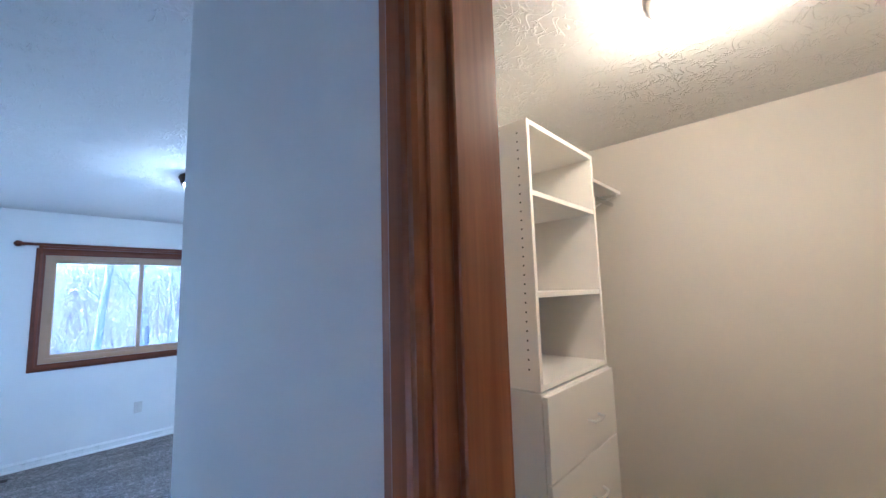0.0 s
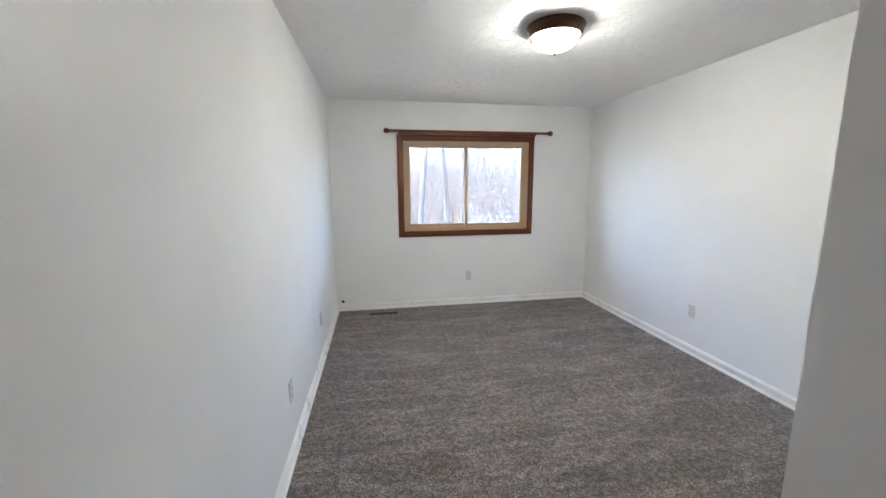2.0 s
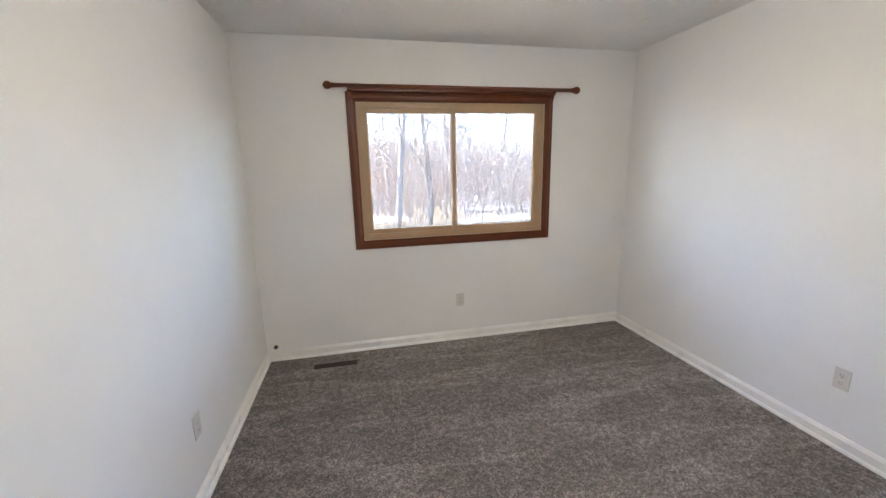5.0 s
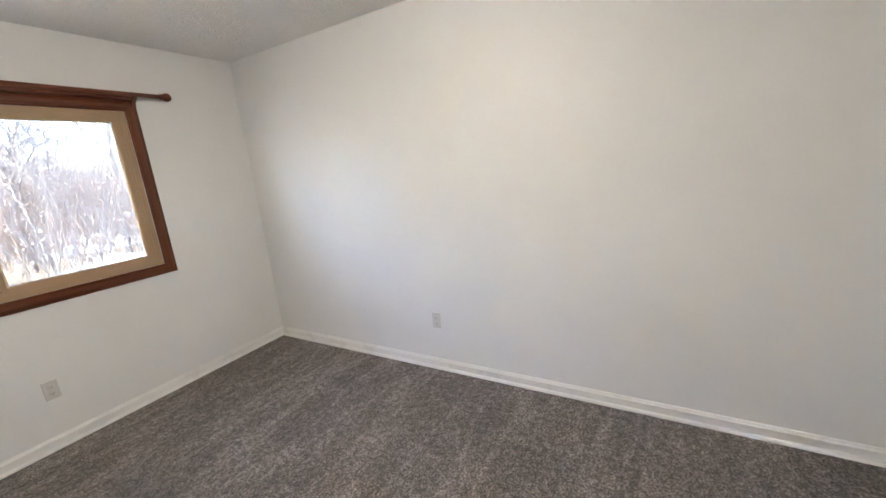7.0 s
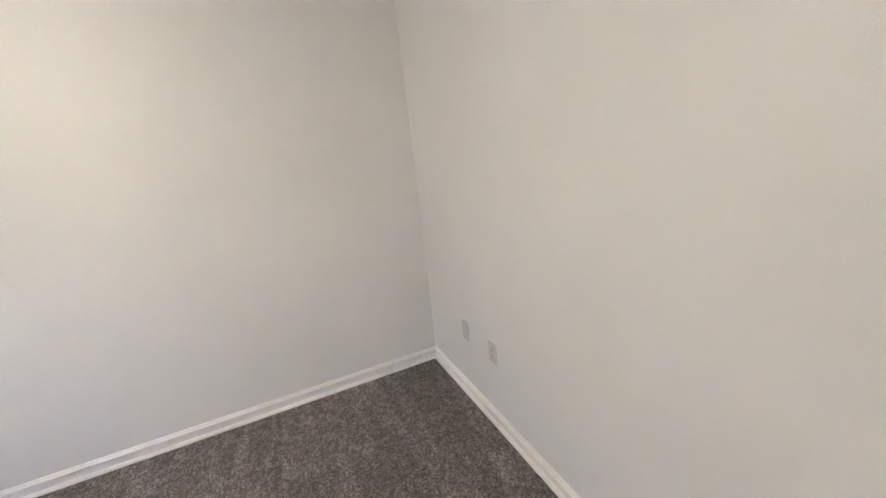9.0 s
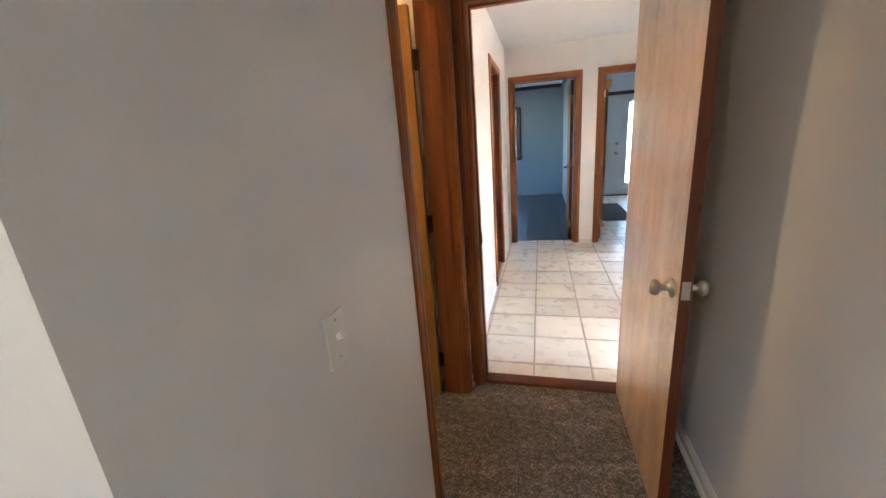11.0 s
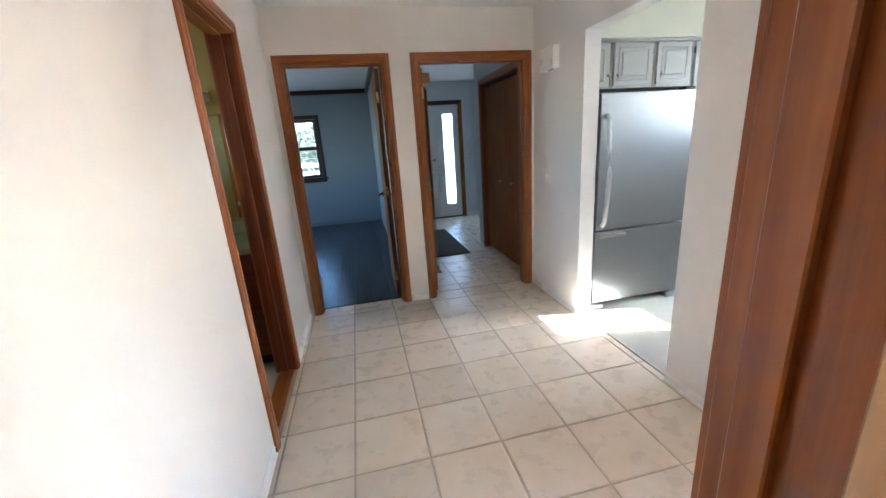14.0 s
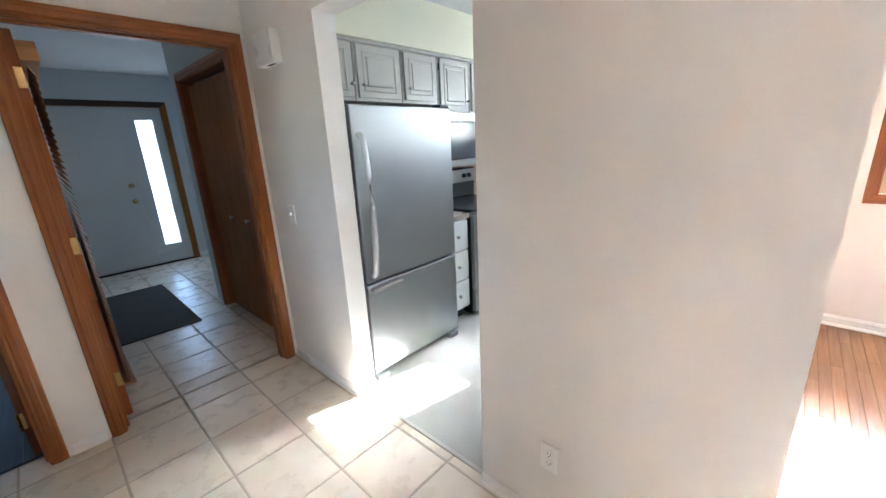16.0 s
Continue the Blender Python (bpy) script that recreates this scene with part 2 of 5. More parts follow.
# No real coating: the grey tint tones down the overbright trees outside.
M_TREETINT = glass("tree_dimming_glass", 0.0, (0.52, 0.505, 0.51))
# Grey put into this pane only to darken the bright yard behind it.
M_DIM = glass("yard_dimming_glass", 0.0, (0.38, 0.40, 0.42))

M_FROST = mat("frosted_glass", (0.5, 0.55, 0.6), 0.5)
M_FROST.node_tree.nodes["Principled BSDF"].inputs["Transmission Weight"].default_value = 0.9
# One white plastic twice: greyed as in shade, and kept bright as when lit.
M_PLATE = mat("shaded_white_plastic", (0.64, 0.63, 0.605), 0.35)
M_WHITEPLATE = mat("lit_white_plastic", (0.88, 0.875, 0.86), 0.3)
M_BLACK = mat("black_plastic", (0.012, 0.012, 0.013), 0.4)
M_SLOT = mat("dark_slot", (0.03, 0.028, 0.026), 0.6)
M_BRONZE = mat("oil_rubbed_bronze", (0.07, 0.042, 0.026), 0.38, 0.9)
M_BRASS = mat("polished_brass", (0.62, 0.45, 0.19), 0.22, 1.0)
M_NICKEL = mat("satin_nickel", (0.55, 0.52, 0.47), 0.28, 1.0)
M_STEEL = brushed_steel()
M_PALEGRIP = mat("pale_grey_metallic_grip", (0.60, 0.60, 0.59), 0.35, 0.3)
M_BOWL = glow("lit_alabaster_glass", (1.0, 0.80, 0.57), 3.3)
M_GLOBE = glow("lit_closet_globe", (1.0, 0.55, 0.20), 2.0)
M_MELAMINE = mat("white_melamine", (0.80, 0.775, 0.72), 0.35)
M_CABINET = paint("grey_cabinet_paint", (0.54, 0.525, 0.47), 0.4, 0.04)
M_WHITECAB = paint("white_drawer_paint", (0.78, 0.77, 0.74), 0.35, 0.03)
M_DOORWHITE = paint("white_door_paint", (0.66, 0.67, 0.67), 0.4, 0.03)
M_COUNTER = paint("laminate_counter", (0.36, 0.29, 0.22), 0.3, 0.05)
M_BATHTOP = paint("speckled_stone_top", (0.34, 0.30, 0.17), 0.2, 0.03)
M_MIRROR = mat("mirror_silver", (0.9, 0.9, 0.88), 0.02, 1.0)
M_MAT = paint("ribbed_rubber_mat", (0.045, 0.046, 0.047), 0.85, 0.8)
M_BLACKGLASS = mat("black_oven_glass", (0.02, 0.022, 0.028), 0.2, spec=0.35)
M_BACKSPLASH = paint("tan_backsplash", (0.50, 0.33, 0.20), 0.35, 0.1)
M_VENT = mat("brown_vent_metal", (0.022, 0.011, 0.008), 0.55, 0.2)
M_CHROME = mat("chrome", (0.8, 0.8, 0.8), 0.08, 1.0)
M_SHADE = mat("frosted_shade_glass", (0.42, 0.40, 0.30), 0.35)
M_CERAMIC = mat("white_ceramic", (0.82, 0.81, 0.77), 0.12)
M_JAMB = wood("dark_red_jamb", (0.20, 0.055, 0.013), (0.11, 0.027, 0.007), 'z')
M_SLAT = wood("blind_slat_wood", (0.58, 0.32, 0.13), (0.38, 0.18, 0.065), 'y', 0.35)
M_BARK = paint("grey_bark", (0.21, 0.185, 0.165), 0.95, 0.9)
M_LEAF = paint("dry_undergrowth", (0.37, 0.295, 0.235), 1.0, 0.5)
for m in (M_BARK, M_LEAF):
    m.node_tree.nodes["Principled BSDF"].inputs["Specular IOR Level"].default_value = 0.05
M_HEDGE = paint("evergreen_leaves", (0.24, 0.27, 0.20), 0.8, 0.5)
M_SNOW = paint("old_snow", (0.78, 0.80, 0.82), 0.8, 0.4)


def ground_material():
    m = mat("leaf_litter_ground", (0.15, 0.115, 0.075), 0.95)
    n = Nodes(m)
    c = n.mix(n.noise(3.0, 6), (0.09, 0.07, 0.045), (0.22, 0.175, 0.11))
    snow = n.ramp(n.noise(0.22, 4, 0.6), [(0.54, (0, 0, 0)), (0.60, (1, 1, 1))])
    n.to("Base Color", n.mix(snow, c, (0.72, 0.74, 0.76)))
    n.bump(n.noise(18, 5), 0.8, 0.05)
    return m


M_GROUND = ground_material()

# ---- mesh helpers ----
def mesh_of(name, verts, faces, material, smooth=False):
    me = bpy.data.meshes.new(name)
    me.from_pydata(verts, [], faces)
    me.materials.append(material)
    if smooth:
        me.polygons.foreach_set("use_smooth", [True] * len(faces))
    me.update()
    return me


QUADS = ((0, 3, 2, 1), (4, 5, 6, 7), (0, 1, 5, 4), (1, 2, 6, 5), (2, 3, 7, 6), (3, 0, 4, 7))


def boxes(name, spans, material):
    """One mesh of plain blocks, each x0, x1, y0, y1, z0, z1."""
    v, f = [], []
    for x0, x1, y0, y1, z0, z1 in spans:
        x0, x1, y0, y1, z0, z1 = min(x0, x1), max(x0, x1), min(y0, y1), max(y0, y1), min(z0, z1), max(z0, z1)
        k = len(v)
        v += [(x0, y0, z0), (x1, y0, z0), (x1, y1, z0), (x0, y1, z0), (x0, y0, z1), (x1, y0, z1), (x1, y1, z1), (x0, y1, z1)]
        f += [tuple(k + i for i in q) for q in QUADS]
    return mesh_of(name, v, f, material)


def structure(name, spans, material, label="", category=""):
    return tagged(new(name, boxes(name, spans, material)), label, category, kind="structure")


def block(x0, x1, y0, y1, z0, z1, bevel=0.003, segments=1):
    """A block with eased edges, as a bmesh."""
    bm = bmesh.new()
    bmesh.ops.create_cube(bm, size=1)
    bmesh.ops.scale(bm, vec=(abs(x1 - x0), abs(y1 - y0), abs(z1 - z0)), verts=bm.verts)
    bmesh.ops.translate(bm, vec=((x0 + x1) / 2, (y0 + y1) / 2, (z0 + z1) / 2), verts=bm.verts)
    if bevel:
        bmesh.ops.bevel(bm, geom=list(bm.edges), offset=bevel, segments=segments, affect='EDGES', profile=0.6)
    return bm


def merged(*bms):
    out = bmesh.new()
    for b in bms:
        me = bpy.data.meshes.new("tmp")
        b.to_mesh(me)
        b.free()
        out.from_mesh(me)
        bpy.data.meshes.remove(me)
    return out


def turned(profile, m=None, steps=24):
    """A turned solid: (radius, height) pairs round z, moved by m."""
    bm = bmesh.new()
    rings = []
    for r, z in profile:
        rings.append([bm.verts.new((max(r, 1e-4) * math.cos(a), max(r, 1e-4) * math.sin(a), z)) for a in (2 * math.pi * i / steps for i in range(steps))])
    for a, b in zip(rings, rings[1:]):
        for i in range(steps):
            bm.faces.new((a[i], a[(i + 1) % steps], b[(i + 1) % steps], b[i]))
    bm.faces.new(list(reversed(rings[0])))
    bm.faces.new(rings[-1])
    for f in bm.faces:
        f.smooth = len(f.verts) == 4
    if m:
        bm.transform(m)
    bmesh.ops.recalc_face_normals(bm, faces=bm.faces)
    return bm


def tube(points, radius, steps=10):
    """A round bar along points."""
    bm = bmesh.new()
    rings = []
    pts = [Vector(p) for p in points]
    for i, p in enumerate(pts):
        d = (pts[min(i + 1, len(pts) - 1)] - pts[max(i - 1, 0)]).normalized()
        q = d.to_track_quat('Z', 'Y')
        rings.append([bm.verts.new(p + q @ Vector((radius * math.cos(a), radius * math.sin(a), 0))) for a in (2 * math.pi * k / steps for k in range(steps))])
    for a, b in zip(rings, rings[1:]):
        for k in range(steps):
            bm.faces.new((a[k], a[(k + 1) % steps], b[(k + 1) % steps], b[k])).smooth = True
    bm.faces.new(list(reversed(rings[0])))
    bm.faces.new(rings[-1])
    return bm


def part(name, bm, material, parent=None, label=""):
    me = bpy.data.meshes.new(name)
    bm.to_mesh(me)
    bm.free()
    me.materials.append(material)
    ob = new(name, me)
    if parent:
        ob.parent = parent
        ob.matrix_parent_inverse = parent.matrix_world.inverted()
    if label:
        tagged(ob, label)
    return ob


def thing(name, at, label, category, group="", kind="", turn=0):
    """An Empty at the base of a thing; its parts are given in the same place and turned with it."""
    ob = new(name)
    ob.empty_display_size = 0.05
    ob.matrix_world = pose(*at, 0, 0, turn)
    return tagged(ob, label, category, group, kind)


def local(ob, name, bm, material, label=""):
    """A part given in the thing's own coordinates."""
    me = bpy.data.meshes.new(name)
    bm.to_mesh(me)
    bm.free()
    me.materials.append(material)
    p = new(name, me)
    p.parent = ob
    if label:
        tagged(p, label)
    return p


CASING = [(0.0, 0.0), (0.0, 0.010), (0.006, 0.014), (0.016, 0.012), (0.020, 0.017), (0.040, 0.019), (0.046, 0.015), (0.062, 0.012), (0.066, 0.008), (0.066, 0.0)]


def sweep(corners, outs, profile, place, closed):
    """A moulding swept round a frame: place(u, z, depth) gives the point in the world."""
    bm = bmesh.new()
    rings = [[bm.verts.new(place(u + a * ou, z + a * oz, d)) for a, d in profile] for (u, z), (ou, oz) in zip(corners, outs)]
    pairs = list(zip(rings, rings[1:])) + ([(rings[-1], rings[0])] if closed else [])
    n = len(profile)
    for a, b in pairs:
        for i in range(n):
            bm.faces.new((a[i], a[(i + 1) % n], b[(i + 1) % n], b[i]))
    if not closed:
        bm.faces.new(rings[0])
        bm.faces.new(list(reversed(rings[-1])))
    bmesh.ops.recalc_face_normals(bm, faces=bm.faces)
    return bm


def casing(name, u0, u1, top, place, parent=None, m_up=None, m_head=None, profile=CASING, bottom=0.0):
    """Door casing of three mitred lengths."""
    m_up, m_head = m_up or M_OAKZ, m_head or M_OAKX
    for nm, cs, os, mm in (("casing_leg", [(u0, bottom), (u0, top)], [(-1, 0), (-1, 1)], m_up),
                           ("casing_leg", [(u1, top), (u1, bottom)], [(1, 1), (1, 0)], m_up),
                           ("casing_head", [(u0, top), (u1, top)], [(-1, 1), (1, 1)], m_head)):
        part(nm, sweep(cs, os, profile, place, False), mm, parent)


BASE = [(0.0, 0.0), (0.0, 0.026), (0.010, 0.025), (0.018, 0.020), (0.022, 0.0115), (0.060, 0.0105), (0.064, 0.017), (0.074, 0.017), (0.082, 0.011), (0.092, 0.006), (0.094, 0.0)]


def baseboard(x0, y0, x1, y1, nx, ny, material=None, low=False):
    """White skirting from one point to the other, standing proud along (nx, ny)."""
    bm = bmesh.new()
    rings = [[bm.verts.new((x + nx * d, y + ny * d, z)) for z, d in ((a * (0.6 if low else 0.84), d * (0.5 if low else 1)) for a, d in BASE)] for x, y in ((x0, y0), (x1, y1))]
    n = len(BASE)
    for i in range(n):
        bm.faces.new((rings[0][i], rings[0][(i + 1) % n], rings[1][(i + 1) % n], rings[1][i]))
    bm.faces.new(rings[0])
    bm.faces.new(list(reversed(rings[1])))
    bmesh.ops.recalc_face_normals(bm, faces=bm.faces)
    ob = part("baseboard", bm, material or M_TRIM)
    return tagged(ob, "white painted wooden baseboard along the wall", "baseboard", kind="structure")


H = 2.43   # ceiling height
# ---- large structure ----
structure("wall_bedroom_west", [(-0.12, 0, -5.90, 0.14, 0, H)], M_WALL, "smooth off-white painted bedroom wall", "wall")
structure("wall_bedroom_north", [(0, 0.825, 0, 0.14, 0, H), (2.36, 3.31, 0, 0.14, 0, H), (0.825, 2.36, 0, 0.14, 0, 0.94), (0.825, 2.36, 0, 0.14, 1.995, H)], M_WALL, "off-white painted wall around the bedroom window", "wall")
structure("wall_bedroom_east", [(3.19, 3.31, -4.14, 0, 0, H)], M_WALL, "off-white painted bedroom wall with an outlet", "wall")
structure("wall_bedroom_south", [(1.05, 3.31, -4.27, -4.14, 0, H)], M_WALL, "off-white painted wall between bedroom and closet", "wall")
structure("wall_closet_west", [(1.05, 1.18, -5.115, -4.27, 0, H), (1.05, 1.18, -5.90, -5.800, 0, H), (1.05, 1.18, -5.800, -5.115, 2.05, H)], M_WALL, "off-white painted wall with the closet doorway", "wall")
structure("wall_closet_east", [(3.25, 3.37, -6.02, -4.27, 0, H)], M_CLOSET, "white closet wall tinted cream for the lamp", "wall")
structure("closet_lining", [(1.18, 3.25, -4.28, -4.271, 0, H), (1.1805, 1.186, -5.05, -4.28, 0, H)], M_CLOSET, "white closet wall lining tinted cream for the lamp", "wall")
structure("wall_closet_south", [(1.18, 3.25, -6.02, -5.90, 0, H)], M_CLOSET, "white closet wall tinted cream for the lamp", "wall")
DX0, DX1 = 0.19, 0.985     # the bedroom doorway
structure("wall_bedroom_door", [(-0.12, DX0, -6.02, -5.90, 0, H), (DX1, 1.18, -6.02, -5.90, 0, H), (DX0, DX1, -6.02, -5.90, 2.05, H)], M_HALL, "white painted wall with the bedroom doorway", "wall")
structure("floor_bedroom", [(0, 3.31, -4.27, 0.14, -0.2, 0), (0, 3.37, -5.955, -4.27, -0.2, 0)], M_CARPET, "grey-brown cut-pile carpet with vacuum marks", "carpet")
structure("ceiling_bedroom", [(-0.12, 3.4, -6.02, 0.14, H, H + 0.12)], M_CEIL, "white hand-textured ceiling", "ceiling")

# hall
BY0, BY1 = -8.205, -7.51    # bathroom doorway
structure("wall_hall_east", [(1.065, 1.185, BY1, -6.02, 0, H), (1.065, 1.185, -9.06, BY0, 0, H), (1.065, 1.185, BY0, BY1, 2.05, H)], M_HALL, "white painted hall wall with the bathroom doorway", "wall")
AX0, AX1, CX0, CX1, EY = 0.21, 0.97, -1.0, -0.07, -9.055
structure("wall_hall_south", [(AX1, 1.185, EY - 0.12, EY, 0, H), (CX1, AX0, EY - 0.12, EY, 0, H), (-1.20, CX0, EY - 0.12, EY, 0, H), (AX0, AX1, EY - 0.12, EY, 2.05, H), (CX0, CX1, EY - 0.12, EY, 2.05, H)], M_HALL, "white painted end wall with two doorways", "wall")
KX = -1.08
structure("wall_hall_west", [(-1.20, KX, EY, -8.285, 0, H), (-1.20, KX, -7.36, -6.46, 0, H), (-1.20, KX, -8.285, -7.36, 2.06, H), (-1.20, KX, -6.46, -6.0, 2.06, H)], M_HALL, "white painted hall wall with the kitchen opening", "wall")
structure("ceiling_hall", [(-4.0, 3.4, EY - 0.12, -6.02, H, H + 0.12)], M_CEIL, "white textured hall ceiling", "ceiling")
structure("floor_hall", [(-1.12, 1.185, EY - 0.12, -5.955, -0.2, -0.0045)], M_GROUT, "grouted bed of the tiled hall floor", "floor")

# kitchen and dining
structure("floor_kitchen", [(-3.96, -1.12, EY - 0.12, -6.9, -0.2, 0.0)], M_VINYL, "pale grey sheet vinyl kitchen floor", "floor")
structure("floor_dining", [(-3.96, -1.12, -6.9, -2.6, -0.2, -0.012), (-1.12, -0.12, -5.955, -2.6, -0.2, -0.012)], M_GROUT, "subfloor under the oak boards", "floor")
structure("wall_outer_west", [(-3.96, -3.84, -2.48, -4.45, 0, H), (-3.96, -3.84, -7.276, -6.13, 0, H), (-3.96, -3.84, EY - 0.12, -7.73, 0, H),
                              (-3.96, -3.84, -6.13, -4.45, 0, 0.98), (-3.96, -3.84, -6.13, -4.45, 2.0, H), (-3.96, -3.84, -7.73, -7.276, 0, 1.45), (-3.96, -3.84, -7.73, -7.276, 2.07, H)], M_HALL, "white painted outer wall with windows", "wall")
structure("wall_dining_north", [(-3.84, -0.12, -2.6, -2.48, 0, H)], M_HALL, "white painted dining room wall", "wall")
structure("wall_kitchen_dining", [(-3.84, -1.20, -6.96, -6.84, 0, H)], M_HALL, "white painted partition wall", "wall")
structure("wall_kitchen_south", [(-3.96, -1.20, EY - 0.12, EY - 0.01, 0, H)], M_KITCHEN, "cream painted kitchen wall", "wall")
structure("kitchen_soffit", [(-3.84, -1.20, EY, -8.70, 2.105, H)], M_KITCHEN, "cream painted soffit above the wall cabinets", "soffit")
structure("ceiling_dining", [(-4.0, -0.12, -6.02, -2.48, H, H + 0.12)], M_CEIL, "white textured ceiling", "ceiling")

# bathroom
structure("wall_bath_south", [(1.185, 3.0, -8.96, -8.84, 0, H)], M_BATH, "olive-yellow bathroom wall", "wall")
# Opening invented for the bathroom lamp to shine through.
structure("wall_bath_east", [(2.9, 3.02, -8.96, -7.92, 0, H), (2.9, 3.02, -7.28, -6.02, 0, H), (2.9, 3.02, -7.92, -7.28, 0, 1.38), (2.9, 3.02, -7.92, -7.28, 2.02, H)], M_BATH, "olive-yellow bathroom wall", "wall")
structure("wall_bath_north", [(1.185, 2.9, -6.5, -6.38, 0, H)], M_BATH, "olive-yellow bathroom wall", "wall")
structure("wall_bath_west", [(1.1855, 1.19, -7.45, -6.5, 0, H), (1.1855, 1.19, -8.84, -8.26, 0, H), (1.1855, 1.19, -8.26, -7.45, 2.1, H)], M_BATH, "olive-yellow bathroom wall lining", "wall")
structure("floor_bath", [(1.185, 3.02, -8.96, -6.38, -0.2, 0)], M_VINYL, "pale vinyl bathroom floor", "floor")

# blue room
BY = -13.3    # far wall
structure("floor_blue_room", [(0.02, 4.0, BY - 0.12, EY - 0.12, -0.2, -0.012)], M_GROUT, "subfloor under the dark boards", "floor")
structure("wall_blue_south", [(0.02, 1.135, BY - 0.12, BY, 0, H), (2.10, 4.0, BY - 0.12, BY, 0, H), (1.135, 2.10, BY - 0.12, BY, 0, 0.92), (1.135, 2.10, BY - 0.12, BY, 1.955, H)], M_BLUE, "blue-grey painted wall around a window", "wall")
structure("wall_blue_west", [(0.02, 0.14, BY, EY - 0.12, 0, H)], M_BLUE, "blue-grey painted wall", "wall")
structure("wall_blue_closet", [(1.05, 4.0, -9.95, EY - 0.12, 0, H)], M_BLUE, "blue-grey painted wall of a built-in closet", "wall")
# The gap is cut only to pass the added fill lamp.
structure("wall_blue_east", [(3.9, 4.0, BY, -12.22, 0, H), (3.9, 4.0, -10.98, -9.95, 0, H), (3.9, 4.0, -12.22, -10.98, 0, 0.98), (3.9, 4.0, -12.22, -10.98, 2.02, H)], M_BLUE, "blue-grey painted wall", "wall")
structure("ceiling_blue_room", [(0.02, 4.0, BY - 0.12, EY - 0.12, H, H + 0.12)], M_CEIL, "textured ceiling", "ceiling")

# entry
NY = -12.78
structure("floor_entry", [(-2.1, 0.02, NY - 0.12, EY - 0.12, -0.2, -0.0045)], M_GROUT, "grouted bed of the tiled entry floor", "floor")
structure("wall_entry_south", [(-2.1, -1.44, NY - 0.12, NY, 0, H), (-0.03, 0.02, NY - 0.12, NY, 0, H), (-1.44, -0.03, NY - 0.12, NY, 2.09, H)], M_ENTRY, "grey-white painted wall around the front door", "wall")
structure("wall_entry_west", [(-1.81, -1.69, NY, -10.75, 0, H), (-1.81, KX, -10.75, -10.63, 0, H)], M_ENTRY, "grey-white painted entry wall", "wall")
structure("wall_entry_closet", [(-1.20, KX, -10.63, -10.505, 0, H), (-1.20, KX, -9.255, EY - 0.12, 0, H), (-1.20, KX, -10.505, -9.255, 2.05, H), (-1.81, -1.75, -10.63, EY - 0.12, 0, H)], M_ENTRY, "grey-white painted wall with a closet opening", "wall")
structure("wall_entry_east", [(-0.02, 0.02, NY, EY - 0.12, 0, H)], M_ENTRY, "grey-white painted entry wall", "wall")
structure("ceiling_entry", [(-2.1, 0.02, NY - 0.12, EY - 0.12, H, H + 0.12)], M_CEIL, "white textured ceiling", "ceiling")
# Slab out of view, added so its eave blocks sun at the bedroom window.
structure("roof", [(-4.5, 5.0, -14.2, 0.95, H + 0.16, H + 0.3)], M_BARK, "unseen roof slab, eaves added to keep sun off the window", "roof")


def on_y(c, s):
    return lambda u, z, d: (u, c + s * d, z)


def on_x(c, s):
    return lambda u, z, d: (c + s * d, u, z)


def doorway(name, label, axis, c0, c1, u0, u1, top, sides=(True, True), stop=None, jamb=None):
    """Jamb, stop and casings of a doorway through the wall between c0 and c1."""
    t = 0.015
    jamb = jamb or M_OAKZ
    mid = ((u0 + u1) / 2, (c0 + c1) / 2) if axis == 'y' else ((c0 + c1) / 2, (u0 + u1) / 2)
    ob = thing(name, (*mid, 0), label, "door frame", kind="structure")

    def bar(nm, a0, a1, b0, b1, z0, z1, m):
        bm = block(a0, a1, b0, b1, z0, z1, 0.002) if axis == 'y' else block(b0, b1, a0, a1, z0, z1, 0.002)
        part(nm, bm, m, ob)
    head = M_OAKX if axis == 'y' else M_OAKY
    bar("jamb", u0 + 0.0005, u0 + t, c0, c1, 0, top - t, jamb)
    bar("jamb", u1 - t, u1 - 0.0005, c0, c1, 0, top - t, jamb)
    bar("jamb", u0 + 0.0005, u1 - 0.0005, c0, c1, top - t, top - 0.0005, head)
    if stop is not None:
        bar("door_stop", u0 + t, u0 + t + 0.011, stop - 0.018, stop + 0.018, 0, top - t - 0.011, jamb)
        bar("door_stop", u1 - t - 0.011, u1 - t, stop - 0.018, stop + 0.018, 0, top - t - 0.011, jamb)
        bar("door_stop", u0 + t, u1 - t, stop - 0.018, stop + 0.018, top - t - 0.011, top - t, head)
    make = on_y if axis == 'y' else on_x
    for use, c, s in ((sides[0], c0, -1), (sides[1], c1, 1)):
        if use:
            casing("casing", u0 + t - 0.005, u1 - t + 0.005, top - t + 0.005, make(c, s), ob, M_OAKZ, head)
    return ob


def knob_mesh(side, y, x, z):
    """Rosette, neck and knob on one face of a leaf."""
    prof = [(0.033, 0.0), (0.033, 0.004), (0.026, 0.009), (0.012, 0.012), (0.011, 0.032), (0.016, 0.036), (0.026, 0.044), (0.027, 0.056), (0.021, 0.064), (0.006, 0.067)]
    return turned(prof, Matrix.Translation((x, y, z)) @ Matrix.Rotation(radians(-90 * side), 4, 'X'))


def lever_mesh(side, y, x, z):
    return merged(turned([(0.031, 0), (0.031, 0.006), (0.012, 0.01), (0.011, 0.045), (0.004, 0.047)], Matrix.Translation((x, y, z)) @ Matrix.Rotation(radians(-90 * side), 4, 'X')),
                  tube([(x, y + side * 0.04, z), (x - 0.05, y + side * 0.043, z), (x - 0.10, y + side * 0.04, z - 0.004)], 0.0085))


